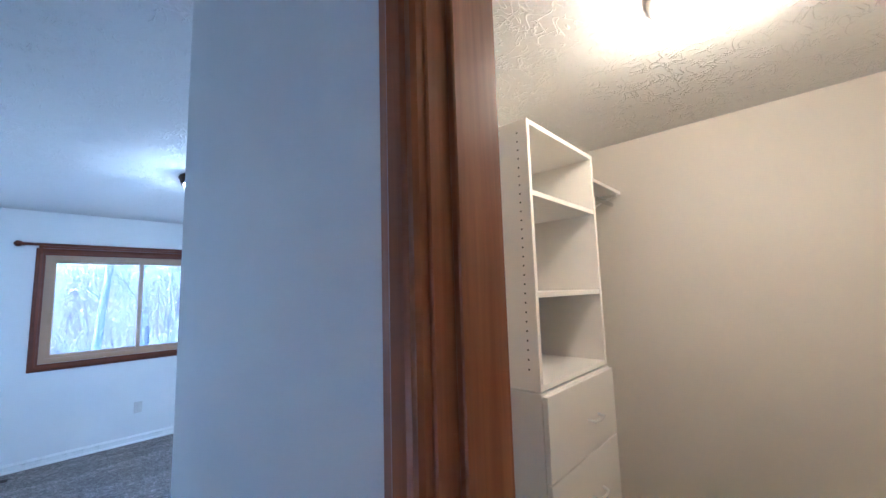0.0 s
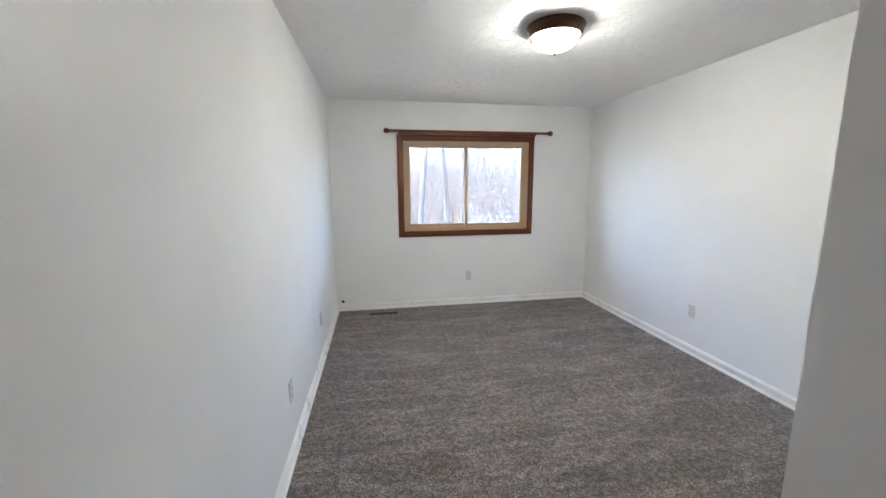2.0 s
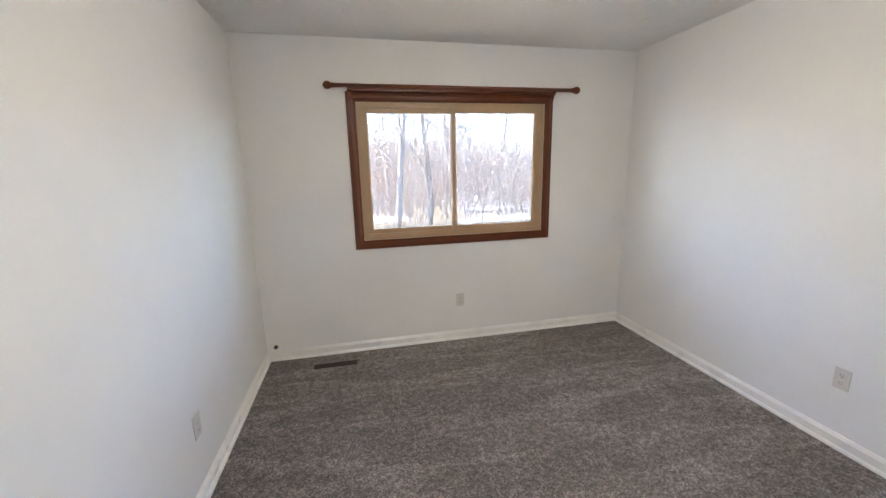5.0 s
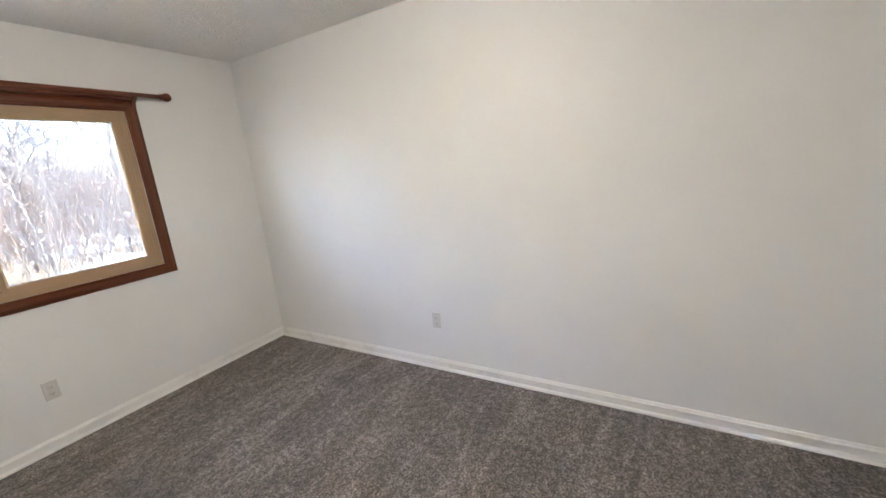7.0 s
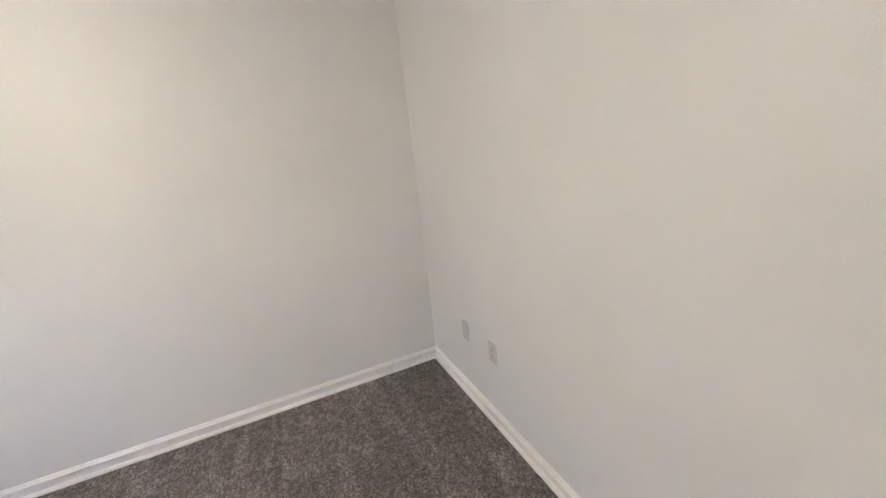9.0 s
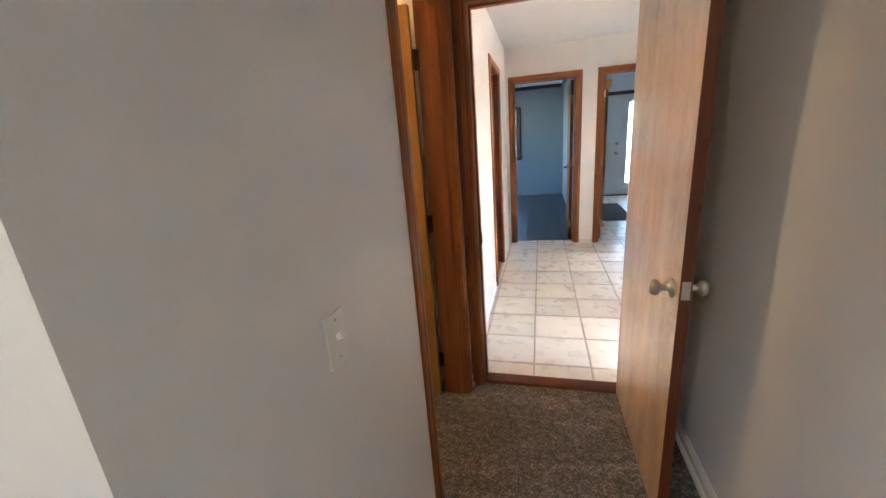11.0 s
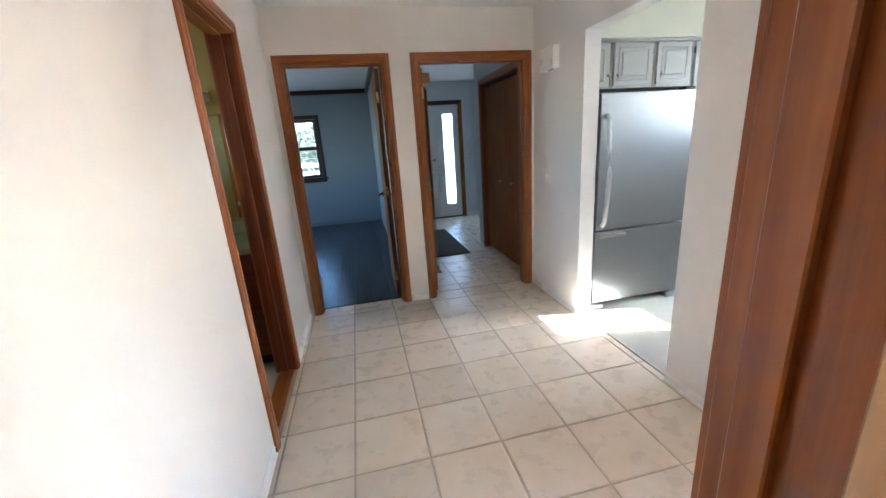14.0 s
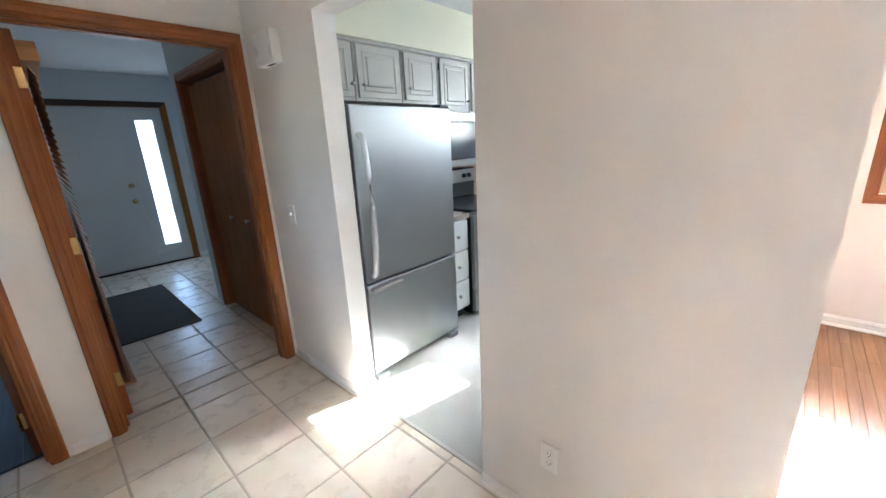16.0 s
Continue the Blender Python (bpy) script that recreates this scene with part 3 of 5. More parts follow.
def hinge_leaf(ob, z, side, metal):
    """Butt hinge at the hinge edge of a leaf: knuckle and two plates."""
    h = merged(turned([(0.0065, -0.045), (0.0065, 0.045)], Matrix.Translation((-0.004, side * 0.021, z)), 10),
               block(-0.001, 0.002, side * 0.0, side * 0.02, z - 0.044, z + 0.044, 0.0005), block(-0.030, -0.004, side * 0.0195, side * 0.0215, z - 0.044, z + 0.044, 0.0005))
    local(ob, "hinge", h, metal, "metal butt hinge")


def door(name, label, at, turn, width, material, knob=knob_mesh, metal=None, side=1, height=2.02, hinges=True, hinge_metal=None):
    ob = thing(name, at, label, "door", kind="structure", turn=turn)
    local(ob, "door_slab", block(0.002, width, -0.0175, 0.0175, 0.012, height, 0.002), material)
    for s in (1, -1):
        local(ob, "door_knob", knob(s, s * 0.0175, width - 0.065, 0.925), metal or M_NICKEL, "metal door knob with a round rosette")
    local(ob, "door_edge", block(width + 0.0002, width + 0.0018, -0.0172, 0.0172, 0.014, height - 0.002, 0.0004), M_WINZ, "dark stained edge band")
    local(ob, "latch_plate", block(width + 0.001, width + 0.003, -0.012, 0.012, 0.91, 0.97, 0.0003), metal or M_NICKEL, "small metal latch plate")
    if hinges:
        for z in (0.22, 1.02, 1.80):
            hinge_leaf(ob, z, side, hinge_metal or M_BRASS)
    return ob


# ---- bedroom trim ----
doorway("door_frame_1", "stained wood frame of the bedroom doorway", 'y', -6.02, -5.90, DX0, DX1, 2.05, stop=-5.975)
doorway("door_frame_2", "stained wood frame of the closet doorway", 'x', 1.05, 1.18, -5.800, -5.115, 2.05, stop=1.10)
door("door_1", "varnished birch bedroom door standing open with a round knob", (0.217, -5.905, 0), 90.5, 0.755, M_BIRCH, side=1)
door("door_2", "varnished birch closet door swung open into the closet", (1.204, -5.767, 0), 3, 0.635, M_LAMPBIRCH, side=-1, hinge_metal=M_BRONZE)
strike = part("strike_plate", block(0.9565, 0.9595, -5.991, -5.960, 0.86, 0.925, 0.0008), M_BRASS)
part("latch_hole", block(0.9560, 0.9566, -5.982, -5.969, 0.877, 0.908, 0), M_SLOT, strike, "dark latch hole")
tagged(strike, "small brass strike plate on the door jamb", "strike plate")
tagged(part("threshold", block(DX0 + 0.016, DX1 - 0.016, -5.992, -5.905, -0.005, 0.018, 0.006, 2), M_WINX), "reddish wooden threshold strip between carpet and tile", "threshold", kind="structure")

for run in ((0.0, -0.011, 0.0, -5.90, 1, 0), (0.0, 0.0, 3.19, 0.0, 0, -1), (3.19, -0.011, 3.19, -4.129, -1, 0), (1.042, -4.14, 3.19, -4.14, 0, 1), (1.05, -4.13, 1.05, -5.04, -1, 0), (1.05, -5.858, 1.05, -5.90, -1, 0), (0.0, -5.90, 0.14, -5.90, 0, 1)):
    baseboard(*run)

# ---- bedroom window ----
WX0, WX1, WZ0, WZ1 = 0.825, 2.36, 0.94, 1.995
win = thing("window_1", (1.59, 0.05, WZ0), "sliding window with tan frame and dark wood casing, trees outside", "window", kind="structure")
RING = [(-1, -1), (-1, 1), (1, 1), (1, -1)]


def ring(x0, x1, z0, z1, profile, place):
    return sweep([(x0, z0), (x0, z1), (x1, z1), (x1, z0)], RING, profile, place, True)


for cs, os, mm in (([(WX0, WZ0), (WX0, WZ1)], [(-1, -1), (-1, 1)], M_WINZ), ([(WX1, WZ1), (WX1, WZ0)], [(1, 1), (1, -1)], M_WINZ),
                   ([(WX0, WZ1), (WX1, WZ1)], [(-1, 1), (1, 1)], M_WINX), ([(WX1, WZ0), (WX0, WZ0)], [(1, -1), (-1, -1)], M_WINX)):
    part("window_casing", sweep(cs, os, [(a * 1.06, d * 1.25) for a, d in CASING], on_y(0, -1), False), mm, win, "dark reddish stained wood casing")
part("window_frame", ring(WX0 + 0.045, WX1 - 0.045, WZ0 + 0.045, WZ1 - 0.04, [(0, 0.02), (0.0, 0.012), (0.012, 0.012), (0.012, 0.004), (0.044, 0.004), (0.044, 0.10), (0, 0.10)], lambda u, z, d: (u, d, z)), M_TAN, win, "tan vinyl outer frame")
for x0, x1, y in ((WX0 + 0.046, 1.60, 0.062), (1.565, WX1 - 0.046, 0.034)):
    sash = part("sash", ring(x0 + 0.036, x1 - 0.036, WZ0 + 0.079, WZ1 - 0.074, [(0, 0.0), (-0.0, -0.012), (0.010, -0.018), (0.036, -0.018), (0.036, 0.012), (0, 0.012)], lambda u, z, d, y=y: (u, y + d, z)), M_TAN, win, "tan vinyl sliding sash")
    pane = part("pane", block(x0 + 0.034, x1 - 0.034, y - 0.004, y, WZ0 + 0.077, WZ1 - 0.072, 0), M_TREETINT, win, "window glass tinted to darken the view")
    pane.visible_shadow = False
# Screen spread over both sashes; its pale grey adds haze to the view.
M_SCREEN = mat("haze_screen_mesh", (0.5, 0.5, 0.5), 0.7)
M_SCREEN.node_tree.nodes["Principled BSDF"].inputs["Alpha"].default_value = 0.14
part("insect_screen", block(WX0 + 0.05, WX1 - 0.05, 0.112, 0.1125, WZ0 + 0.05, WZ1 - 0.05, 0), M_SCREEN, win, "fine grey insect screen that hazes the view").visible_shadow = False
for z in (1.22, 1.74):
    part("sash_latch", merged(block(1.569, 1.583, 0.004, 0.018, z - 0.03, z + 0.03, 0.003), block(1.573, 1.579, -0.008, 0.006, z - 0.008, z + 0.012, 0.002)), M_TAN, win, "small tan sash latch")

rod = thing("curtain_rod", (1.62, -0.06, 2.05), "dark wooden curtain rod with ball finials above the window", "curtain rod")
part("rod", merged(tube([(0.675, -0.062, 2.095), (2.57, -0.062, 2.095)], 0.0145, 14), block(0.77, 2.425, -0.05, -0.006, 2.062, 2.086, 0.004)), M_WINX, rod)
for s, x in ((-1, 0.68), (1, 2.565)):
    part("finial", turned([(0.0145, 0), (0.021, 0.004), (0.015, 0.012), (0.020, 0.02), (0.027, 0.034), (0.029, 0.047), (0.025, 0.060), (0.015, 0.070), (0.005, 0.075)], Matrix.Translation((x, -0.062, 2.095)) @ Matrix.Rotation(radians(90 * s), 4, 'Y'), 18), M_WINZ, rod, "turned wooden ball finial")
for x in (0.785, 2.41):
    bm = bmesh.new()
    prof = [(-0.004, 2.10), (-0.075, 2.085), (-0.07, 2.068), (-0.045, 2.055), (-0.03, 2.02), (-0.012, 1.985), (-0.004, 1.975)]
    a = [bm.verts.new((x - 0.011, y, z)) for y, z in prof]
    b = [bm.verts.new((x + 0.011, y, z)) for y, z in prof]
    bm.faces.new(a)
    bm.faces.new(list(reversed(b)))
    for i in range(len(prof)):
        bm.faces.new((a[i], a[(i + 1) % len(prof)], b[(i + 1) % len(prof)], b[i]))
    bmesh.ops.recalc_face_normals(bm, faces=bm.faces)
    part("bracket", bm, M_WINZ, rod, "curved wooden bracket")

# ---- plates ----
def plate(name, label, category, at, turn, kind='outlet', group="", m=None):
    """A wall plate; local y points out of the wall."""
    m = m or M_PLATE
    ob = thing(name, at, label, category, group, turn=turn)
    local(ob, "cover", block(-0.035, 0.035, 0, 0.006, -0.0575, 0.0575, 0.0025, 2), m)
    if kind == 'outlet':
        for z in (0.02, -0.02):
            local(ob, "socket", merged(turned([(0.0168, 0), (0.0168, 0.0075), (0.0155, 0.0085)], Matrix.Translation((0, 0, z)) @ Matrix.Rotation(radians(-90), 4, 'X'), 16)), m)
            local(ob, "slots", merged(block(-0.0075, -0.0055, 0.004, 0.0088, z - 0.003, z + 0.006, 0), block(0.0055, 0.0075, 0.004, 0.0088, z - 0.003, z + 0.006, 0), block(-0.002, 0.002, 0.004, 0.0088, z - 0.011, z - 0.007, 0)), M_SLOT, "dark plug slots")
    if kind == 'switch':
        bm = block(-0.005, 0.005, 0.0, 0.02, -0.006, 0.008, 0.0015)
        bm.transform(Matrix.Rotation(radians(25), 4, 'X'))
        local(ob, "toggle", bm, m, "small white toggle")
        for z in (0.042, -0.042):
            local(ob, "screw", turned([(0.0032, 0), (0.0032, 0.0068)], Matrix.Translation((0, 0, z)) @ Matrix.Rotation(radians(-90), 4, 'X'), 8), M_NICKEL)
    return ob


G = "wall outlets"
plate("outlet", "white duplex outlet low on the wall under the window", "outlet", (1.614, 0, 0.365), 180, 'outlet', G)
plate("outlet", "white duplex outlet low on the bedroom wall", "outlet", (3.19, -1.765, 0.38), 90, 'outlet', G)
plate("outlet", "white duplex outlet near the bedroom corner", "outlet", (2.41, -4.14, 0.42), 0, 'outlet', G)
plate("cable_plate", "blank white cover plate near the bedroom corner", "wall plate", (2.69, -4.14, 0.42), 0, 'blank')
plate("outlet", "white duplex outlet low on the long bedroom wall", "outlet", (0, -2.478, 0.365), -90, 'outlet', G)
plate("outlet", "white duplex outlet low on the long bedroom wall", "outlet", (0, -1.30, 0.36), -90, 'outlet', G)
plate("light_switch", "white toggle light switch beside the closet", "light switch", (1.05, -4.56, 1.06), 90, 'switch', "light switches", M_WHITEPLATE)
plate("light_switch", "white toggle light switch beside the kitchen opening", "light switch", (KX, -8.79, 1.065), -90, 'switch', "light switches", M_WHITEPLATE)
plate("outlet", "white duplex outlet low on the hall wall", "outlet", (KX, -7.05, 0.33), -90, 'outlet', G, M_WHITEPLATE)
plate("light_switch", "white toggle light switch beside the front door", "light switch", (-1.585, NY, 1.12), 0, 'switch', "light switches")

tagged(part("cable_stub", turned([(0.017, 0), (0.017, 0.006), (0.009, 0.008), (0.008, 0.03), (0.003, 0.032)], Matrix.Translation((0.07, 0, 0.112)) @ Matrix.Rotation(radians(90), 4, 'X'), 14), M_BLACK), "black coaxial cable connector poking from the wall", "cable connector")

vent = thing("floor_register", (0.54, -0.2, 0), "dark brown metal floor register set in the carpet", "floor vent")
part("frame", merged(block(0.375, 0.705, -0.24, -0.231, 0, 0.007, 0.002), block(0.375, 0.705, -0.189, -0.18, 0, 0.007, 0.002), block(0.375, 0.384, -0.231, -0.189, 0, 0.007, 0.001), block(0.696, 0.705, -0.231, -0.189, 0, 0.007, 0.001)), M_VENT, vent)
# Dark sheet in place of the shade inside the duct.
part("pan", block(0.384, 0.696, -0.231, -0.189, 0.0005, 0.002, 0), M_SLOT, vent, "dark sheet for the shaded opening under the slats")
for i in range(24):
    x = 0.389 + i * 0.0131
    part("slat", block(x, x + 0.006, -0.231, -0.189, 0.0, 0.0045, 0), M_VENT, vent)

lamp = thing("ceiling_light", (1.61, -2.19, H), "bronze flush-mount ceiling light with a lit glass bowl", "ceiling light")
part("rim", turned([(0.166, H), (0.174, H - 0.006), (0.174, H - 0.016), (0.168, H - 0.024), (0.160, H - 0.050), (0.155, H - 0.068), (0.146, H - 0.068), (0.138, H - 0.035), (0.09, H - 0.002)], Matrix.Translation((1.61, -2.19, 0)), 40), M_BRONZE, lamp, "oil-rubbed bronze rim")
part("glass_bowl", turned([(0.134, H - 0.044), (0.137, H - 0.052)] + [(0.137 * math.cos(a) ** 0.8, H - 0.052 - 0.092 * math.sin(a)) for a in (radians(k * 9) for k in range(1, 10))] + [(0.008, H - 0.1445)], Matrix.Translation((1.61, -2.19, 0)), 40), M_BOWL, lamp, "lit alabaster glass bowl")
part("finial", turned([(0.018, H - 0.142), (0.019, H - 0.147), (0.010, H - 0.152), (0.013, H - 0.158), (0.010, H - 0.165), (0.003, H - 0.171)], Matrix.Translation((1.61, -2.19, 0)), 16), M_BRASS, lamp, "small brass finial")

# ---- closet ----
globe = thing("closet_light", (2.1, -5.27, H), "white globe ceiling light, lit, in the closet", "ceiling light")
# Base is unseen and widened to shade the ceiling around the globe.
part("base", turned([(0.145, H), (0.145, H - 0.016), (0.135, H - 0.026), (0.08, H - 0.03)], Matrix.Translation((2.1, -5.27, 0)), 32), M_PLATE, globe)
part("globe", turned([(0.055, H - 0.026)] + [(0.095 * math.sin(a), H - 0.085 + 0.07 * math.cos(a)) for a in (radians(36 + k * 12) for k in range(12))] + [(0.004, H - 0.155)], Matrix.Translation((2.1, -5.27, 0)), 32), M_GLOBE, globe, "lit white glass globe")

TX0, TX1, TY = 1.93, 2.52, -4.75
tower = thing("closet_tower", (2.19, -4.5, 0), "white melamine closet tower with open shelves above drawers", "shelf unit")
part("side_panel", block(TX0, TX0 + 0.019, TY, -4.29, 1.19, 2.14, 0.001), M_MELAMINE, tower)
part("side_panel", block(TX1 - 0.019, TX1, TY, -4.29, 1.19, 2.14, 0.001), M_MELAMINE, tower)
part("top_panel", block(TX0 + 0.0195, TX1 - 0.0195, TY, -4.29, 2.12, 2.139, 0.001), M_MELAMINE, tower)
part("back_panel", block(TX0 + 0.0195, TX1 - 0.0195, -4.296, -4.29, 1.21, 2.12, 0), M_MELAMINE, tower)
for z in (1.19, 1.50, 1.86):
    part("shelf", block(TX0 + 0.0195, TX1 - 0.0195, TY + 0.002, -4.297, z, z + 0.019, 0.001), M_MELAMINE, tower)
part("peg_holes", merged(*[block(TX0 - 0.0006, TX0 + 0.002, y - 0.003, y + 0.003, z - 0.003, z + 0.003, 0) for y in (-4.71, -4.36) for z in (1.26 + 0.032 * i for i in range(27))]), M_SLOT, tower, "rows of small dark peg holes")["kind"] = "stuff"
chest = thing("drawer_chest", (2.19, -4.5, 0), "white melamine drawer chest under the closet shelves", "drawer chest")
part("carcass", merged(block(TX0, TX1 + 0.01, TY + 0.0, -4.29, 0, 1.183, 0.001)), M_MELAMINE, chest)
for i in range(4):
    z0 = 0.08 + i * 0.275
    dr = part("drawer_front", block(TX0 + 0.004, TX1 + 0.006, TY - 0.02, TY - 0.001, z0 + 0.002, z0 + 0.272, 0.002), M_MELAMINE, chest)
    xm, zm = 2.285, z0 + 0.12
    part("pull", tube([(xm - 0.048, TY - 0.02, zm + 0.004), (xm - 0.044, TY - 0.045, zm), (xm, TY - 0.05, zm - 0.002), (xm + 0.044, TY - 0.045, zm), (xm + 0.048, TY - 0.02, zm + 0.004)], 0.006, 8), M_PLATE, dr, "white arched drawer pull")


def closet_shelf(x0, x1, z, label):
    ob = thing("closet_shelf", ((x0 + x1) / 2, -4.4, z), label, "shelf", "closet shelves")
    part("board", block(x0, x1, -4.64, -4.282, z, z + 0.019, 0.002), M_MELAMINE, ob)
    for x in (x0 + 0.06, x1 - 0.04):
        part("bracket", merged(tube([(x, -4.283, z - 0.20), (x, -4.40, z - 0.10), (x, -4.60, z - 0.016)], 0.006, 8), block(x - 0.008, x + 0.008, -4.63, -4.285, z - 0.018, z - 0.001, 0.001)), M_MELAMINE, ob)
    part("rod", tube([(x0, -4.58, z - 0.055), (x1, -4.58, z - 0.055)], 0.013, 12), M_CHROME, ob, "metal hanging rod")
    return ob


closet_shelf(TX1 + 0.012, 3.249, 2.10, "white shelf and rod between closet tower and wall")
closet_shelf(1.19, TX0 - 0.003, 2.10, "white upper shelf and rod beside the closet tower")
closet_shelf(1.19, TX0 - 0.003, 1.17, "white lower shelf and rod beside the closet tower")

# ---- hall ----
doorway("door_frame_3", "stained wood frame of the bathroom doorway", 'x', 1.065, 1.185, BY0, BY1, 2.05, stop=1.135, jamb=M_JAMB)
doorway("door_frame_4", "stained wood frame of the blue room doorway", 'y', EY - 0.12, EY, AX0, AX1, 2.05, stop=EY - 0.05)
doorway("door_frame_5", "stained wood frame of the entry doorway", 'y', EY - 0.12, EY, CX0, CX1, 2.05, stop=EY - 0.05)
door("door_3", "dark stained bathroom door standing open inside", (1.19, BY1 - 0.016, 0), 8, 0.62, M_DARKDOOR, side=1)
door("door_4", "dark stained door of the blue room standing open", (AX0 + 0.047, EY - 0.122, 0), -91, 0.72, M_DARKDOOR, lever_mesh, M_BRONZE, side=1)
local(bpy.data.objects["door_4"], "hinge_edge", block(-0.0002, 0.0015, -0.0172, 0.0172, 0.014, 2.018, 0.0004), M_JAMB, "dark red stained hinge edge")
for run in ((1.065, -6.02, 1.065, BY1 + 0.07, -1, 0), (1.065, BY0 - 0.07, 1.065, EY, -1, 0), (KX, EY, KX, -8.285, 1, 0), (KX, -7.36, KX, -6.46, 1, 0),
            (KX, -8.285, -1.20, -8.285, 0, 1), (CX1 + 0.07, EY, AX0 - 0.07, EY, 0, 1), (-1.20, -6.46, KX, -6.46, 0, 1)):
    baseboard(*run, low=True)
tagged(part("threshold", block(1.08, 1.175, BY0 + 0.016, BY1 - 0.016, -0.006, 0.012, 0.004, 2), M_OAKY), "stained wooden threshold of the bathroom doorway", "threshold", kind="structure")
tagged(part("transition_strip", block(-1.125, -1.105, -8.28, -7.36, -0.004, 0.007, 0.003, 2), M_NICKEL), "thin metal strip between tile and kitchen vinyl", "floor strip", kind="structure")
chime = thing("door_chime", (KX, -8.72, 1.97), "white plastic door chime box on the hall wall", "door chime")
part("housing", block(KX, KX + 0.055, -8.825, -8.62, 1.89, 2.05, 0.006, 2), M_TRIM, chime)
part("grille", merged(*[block(KX + 0.018 + 0.011 * i, KX + 0.024 + 0.011 * i, -8.74, -8.66, 1.8885, 1.893, 0) for i in range(2)]), M_SLOT, chime, "dark slots under the housing")

# door with a blind, edge on in the entry
bd = thing("door_5", (CX1 - 0.042, EY - 0.135, 0), "stained entry door with a wooden slat blind, standing open", "door", kind="structure", turn=-91)
local(bd, "door_slab", block(0.002, 0.86, -0.0175, 0.0175, 0.012, 2.02, 0.002), M_OAKZ)
for z in (0.25, 1.03, 1.82):
    local(bd, "hinge", merged(block(-0.003, 0.0015, -0.017, 0.0165, z - 0.045, z + 0.045, 0.0006), turned([(0.006, -0.046), (0.006, 0.046)], Matrix.Translation((-0.006, 0.018, z)), 10)), M_BRASS, "brass hinge plate")
    part("hinge", block(CX1 - 0.0165, CX1 - 0.0145, EY - 0.112, EY - 0.068, z - 0.045, z + 0.045, 0.0006), M_BRASS, bd, "brass hinge plate on the jamb")
local(bd, "valance", block(0.03, 0.80, -0.085, -0.018, 1.90, 1.985, 0.006, 2), M_SLAT, "pale wooden valance")
for i in range(52):
    z = 0.215 + i * 0.0325
    bm = block(0.05, 0.78, -0.045, 0.004, -0.0015, 0.0015, 0)
    bm.transform(Matrix.Translation((0, -0.038, z)) @ Matrix.Rotation(radians(66), 4, 'X'))
    local(bd, "slat", bm, M_DARKDOOR)
local(bd, "door_knob", knob_mesh(-1, -0.0175, 0.815, 0.94), M_BRONZE, "dark bronze door knob")
local(bd, "bottom_rail", block(0.05, 0.78, -0.075, -0.02, 0.165, 0.185, 0.003), M_SLAT)

# ---- kitchen ----
FX0, FX1, FY = -2.035, -1.238, -8.31
fr = thing("refrigerator", (-1.64, -8.65, 0), "stainless steel refrigerator with a bottom freezer drawer", "refrigerator")
part("cabinet", block(FX0 + 0.008, FX1 - 0.008, -9.02, FY - 0.055, 0.04, 1.65, 0.006, 2), mat("grey_fridge_side", (0.12, 0.12, 0.125), 0.4), fr, "dark grey side panels")
dr = part("upper_door", block(FX0, FX1, FY - 0.05, FY, 0.662, 1.665, 0.010, 3), M_STEEL, fr)
part("handle", merged(tube([(FX1 - 0.045, FY + 0.006, 0.70), (FX1 - 0.045, FY + 0.035, 0.725), (FX1 - 0.05, FY + 0.05, 0.9), (FX1 - 0.055, FY + 0.056, 1.1), (FX1 - 0.05, FY + 0.05, 1.3), (FX1 - 0.045, FY + 0.035, 1.485), (FX1 - 0.045, FY + 0.006, 1.51)], 0.018, 12)), M_PALEGRIP, dr, "long curved metal handle")
part("badge", block(FX0 + 0.10, FX0 + 0.145, FY, FY + 0.0015, 1.575, 1.59, 0.0005), M_NICKEL, dr)
lw = part("freezer_drawer", block(FX0, FX1, FY - 0.05, FY, 0.055, 0.648, 0.010, 3), M_STEEL, fr)
part("handle", block(FX1 - 0.25, FX1 - 0.015, FY, FY + 0.04, 0.605, 0.633, 0.012, 3), M_NICKEL, lw, "short metal drawer handle")
for x in (FX0 + 0.06, FX1 - 0.05):
    part("foot", block(x - 0.04, x + 0.04, FY - 0.06, FY + 0.012, 0, 0.04, 0.008, 2), mat("grey_plastic_foot", (0.35, 0.35, 0.34), 0.5), fr, "grey plastic roller cover")
part("hinge_cover", block(FX0 + 0.0, FX0 + 0.09, FY - 0.08, FY - 0.01, 1.665, 1.683, 0.004), M_BLACK, fr, "black hinge cover")


def raised_panel(x0, x1, z0, z1, y):
    """A cabinet door with a raised centre panel."""
    bm = block(x0, x1, y, y + 0.018, z0, z1, 0.002)
    w = 0.05
    rim = sweep([(x0 + w, z0 + w), (x0 + w, z1 - w), (x1 - w, z1 - w), (x1 - w, z0 + w)], RING, [(0, 0.010), (0.0, 0.0222), (0.006, 0.0222), (0.012, 0.018), (0.012, 0.010)], on_y(y, 1), True)
    pan = block(x0 + w + 0.02, x1 - w - 0.02, y + 0.012, y + 0.0235, z0 + w + 0.02, z1 - w - 0.02, 0.006, 1)
    return merged(bm, rim, pan)


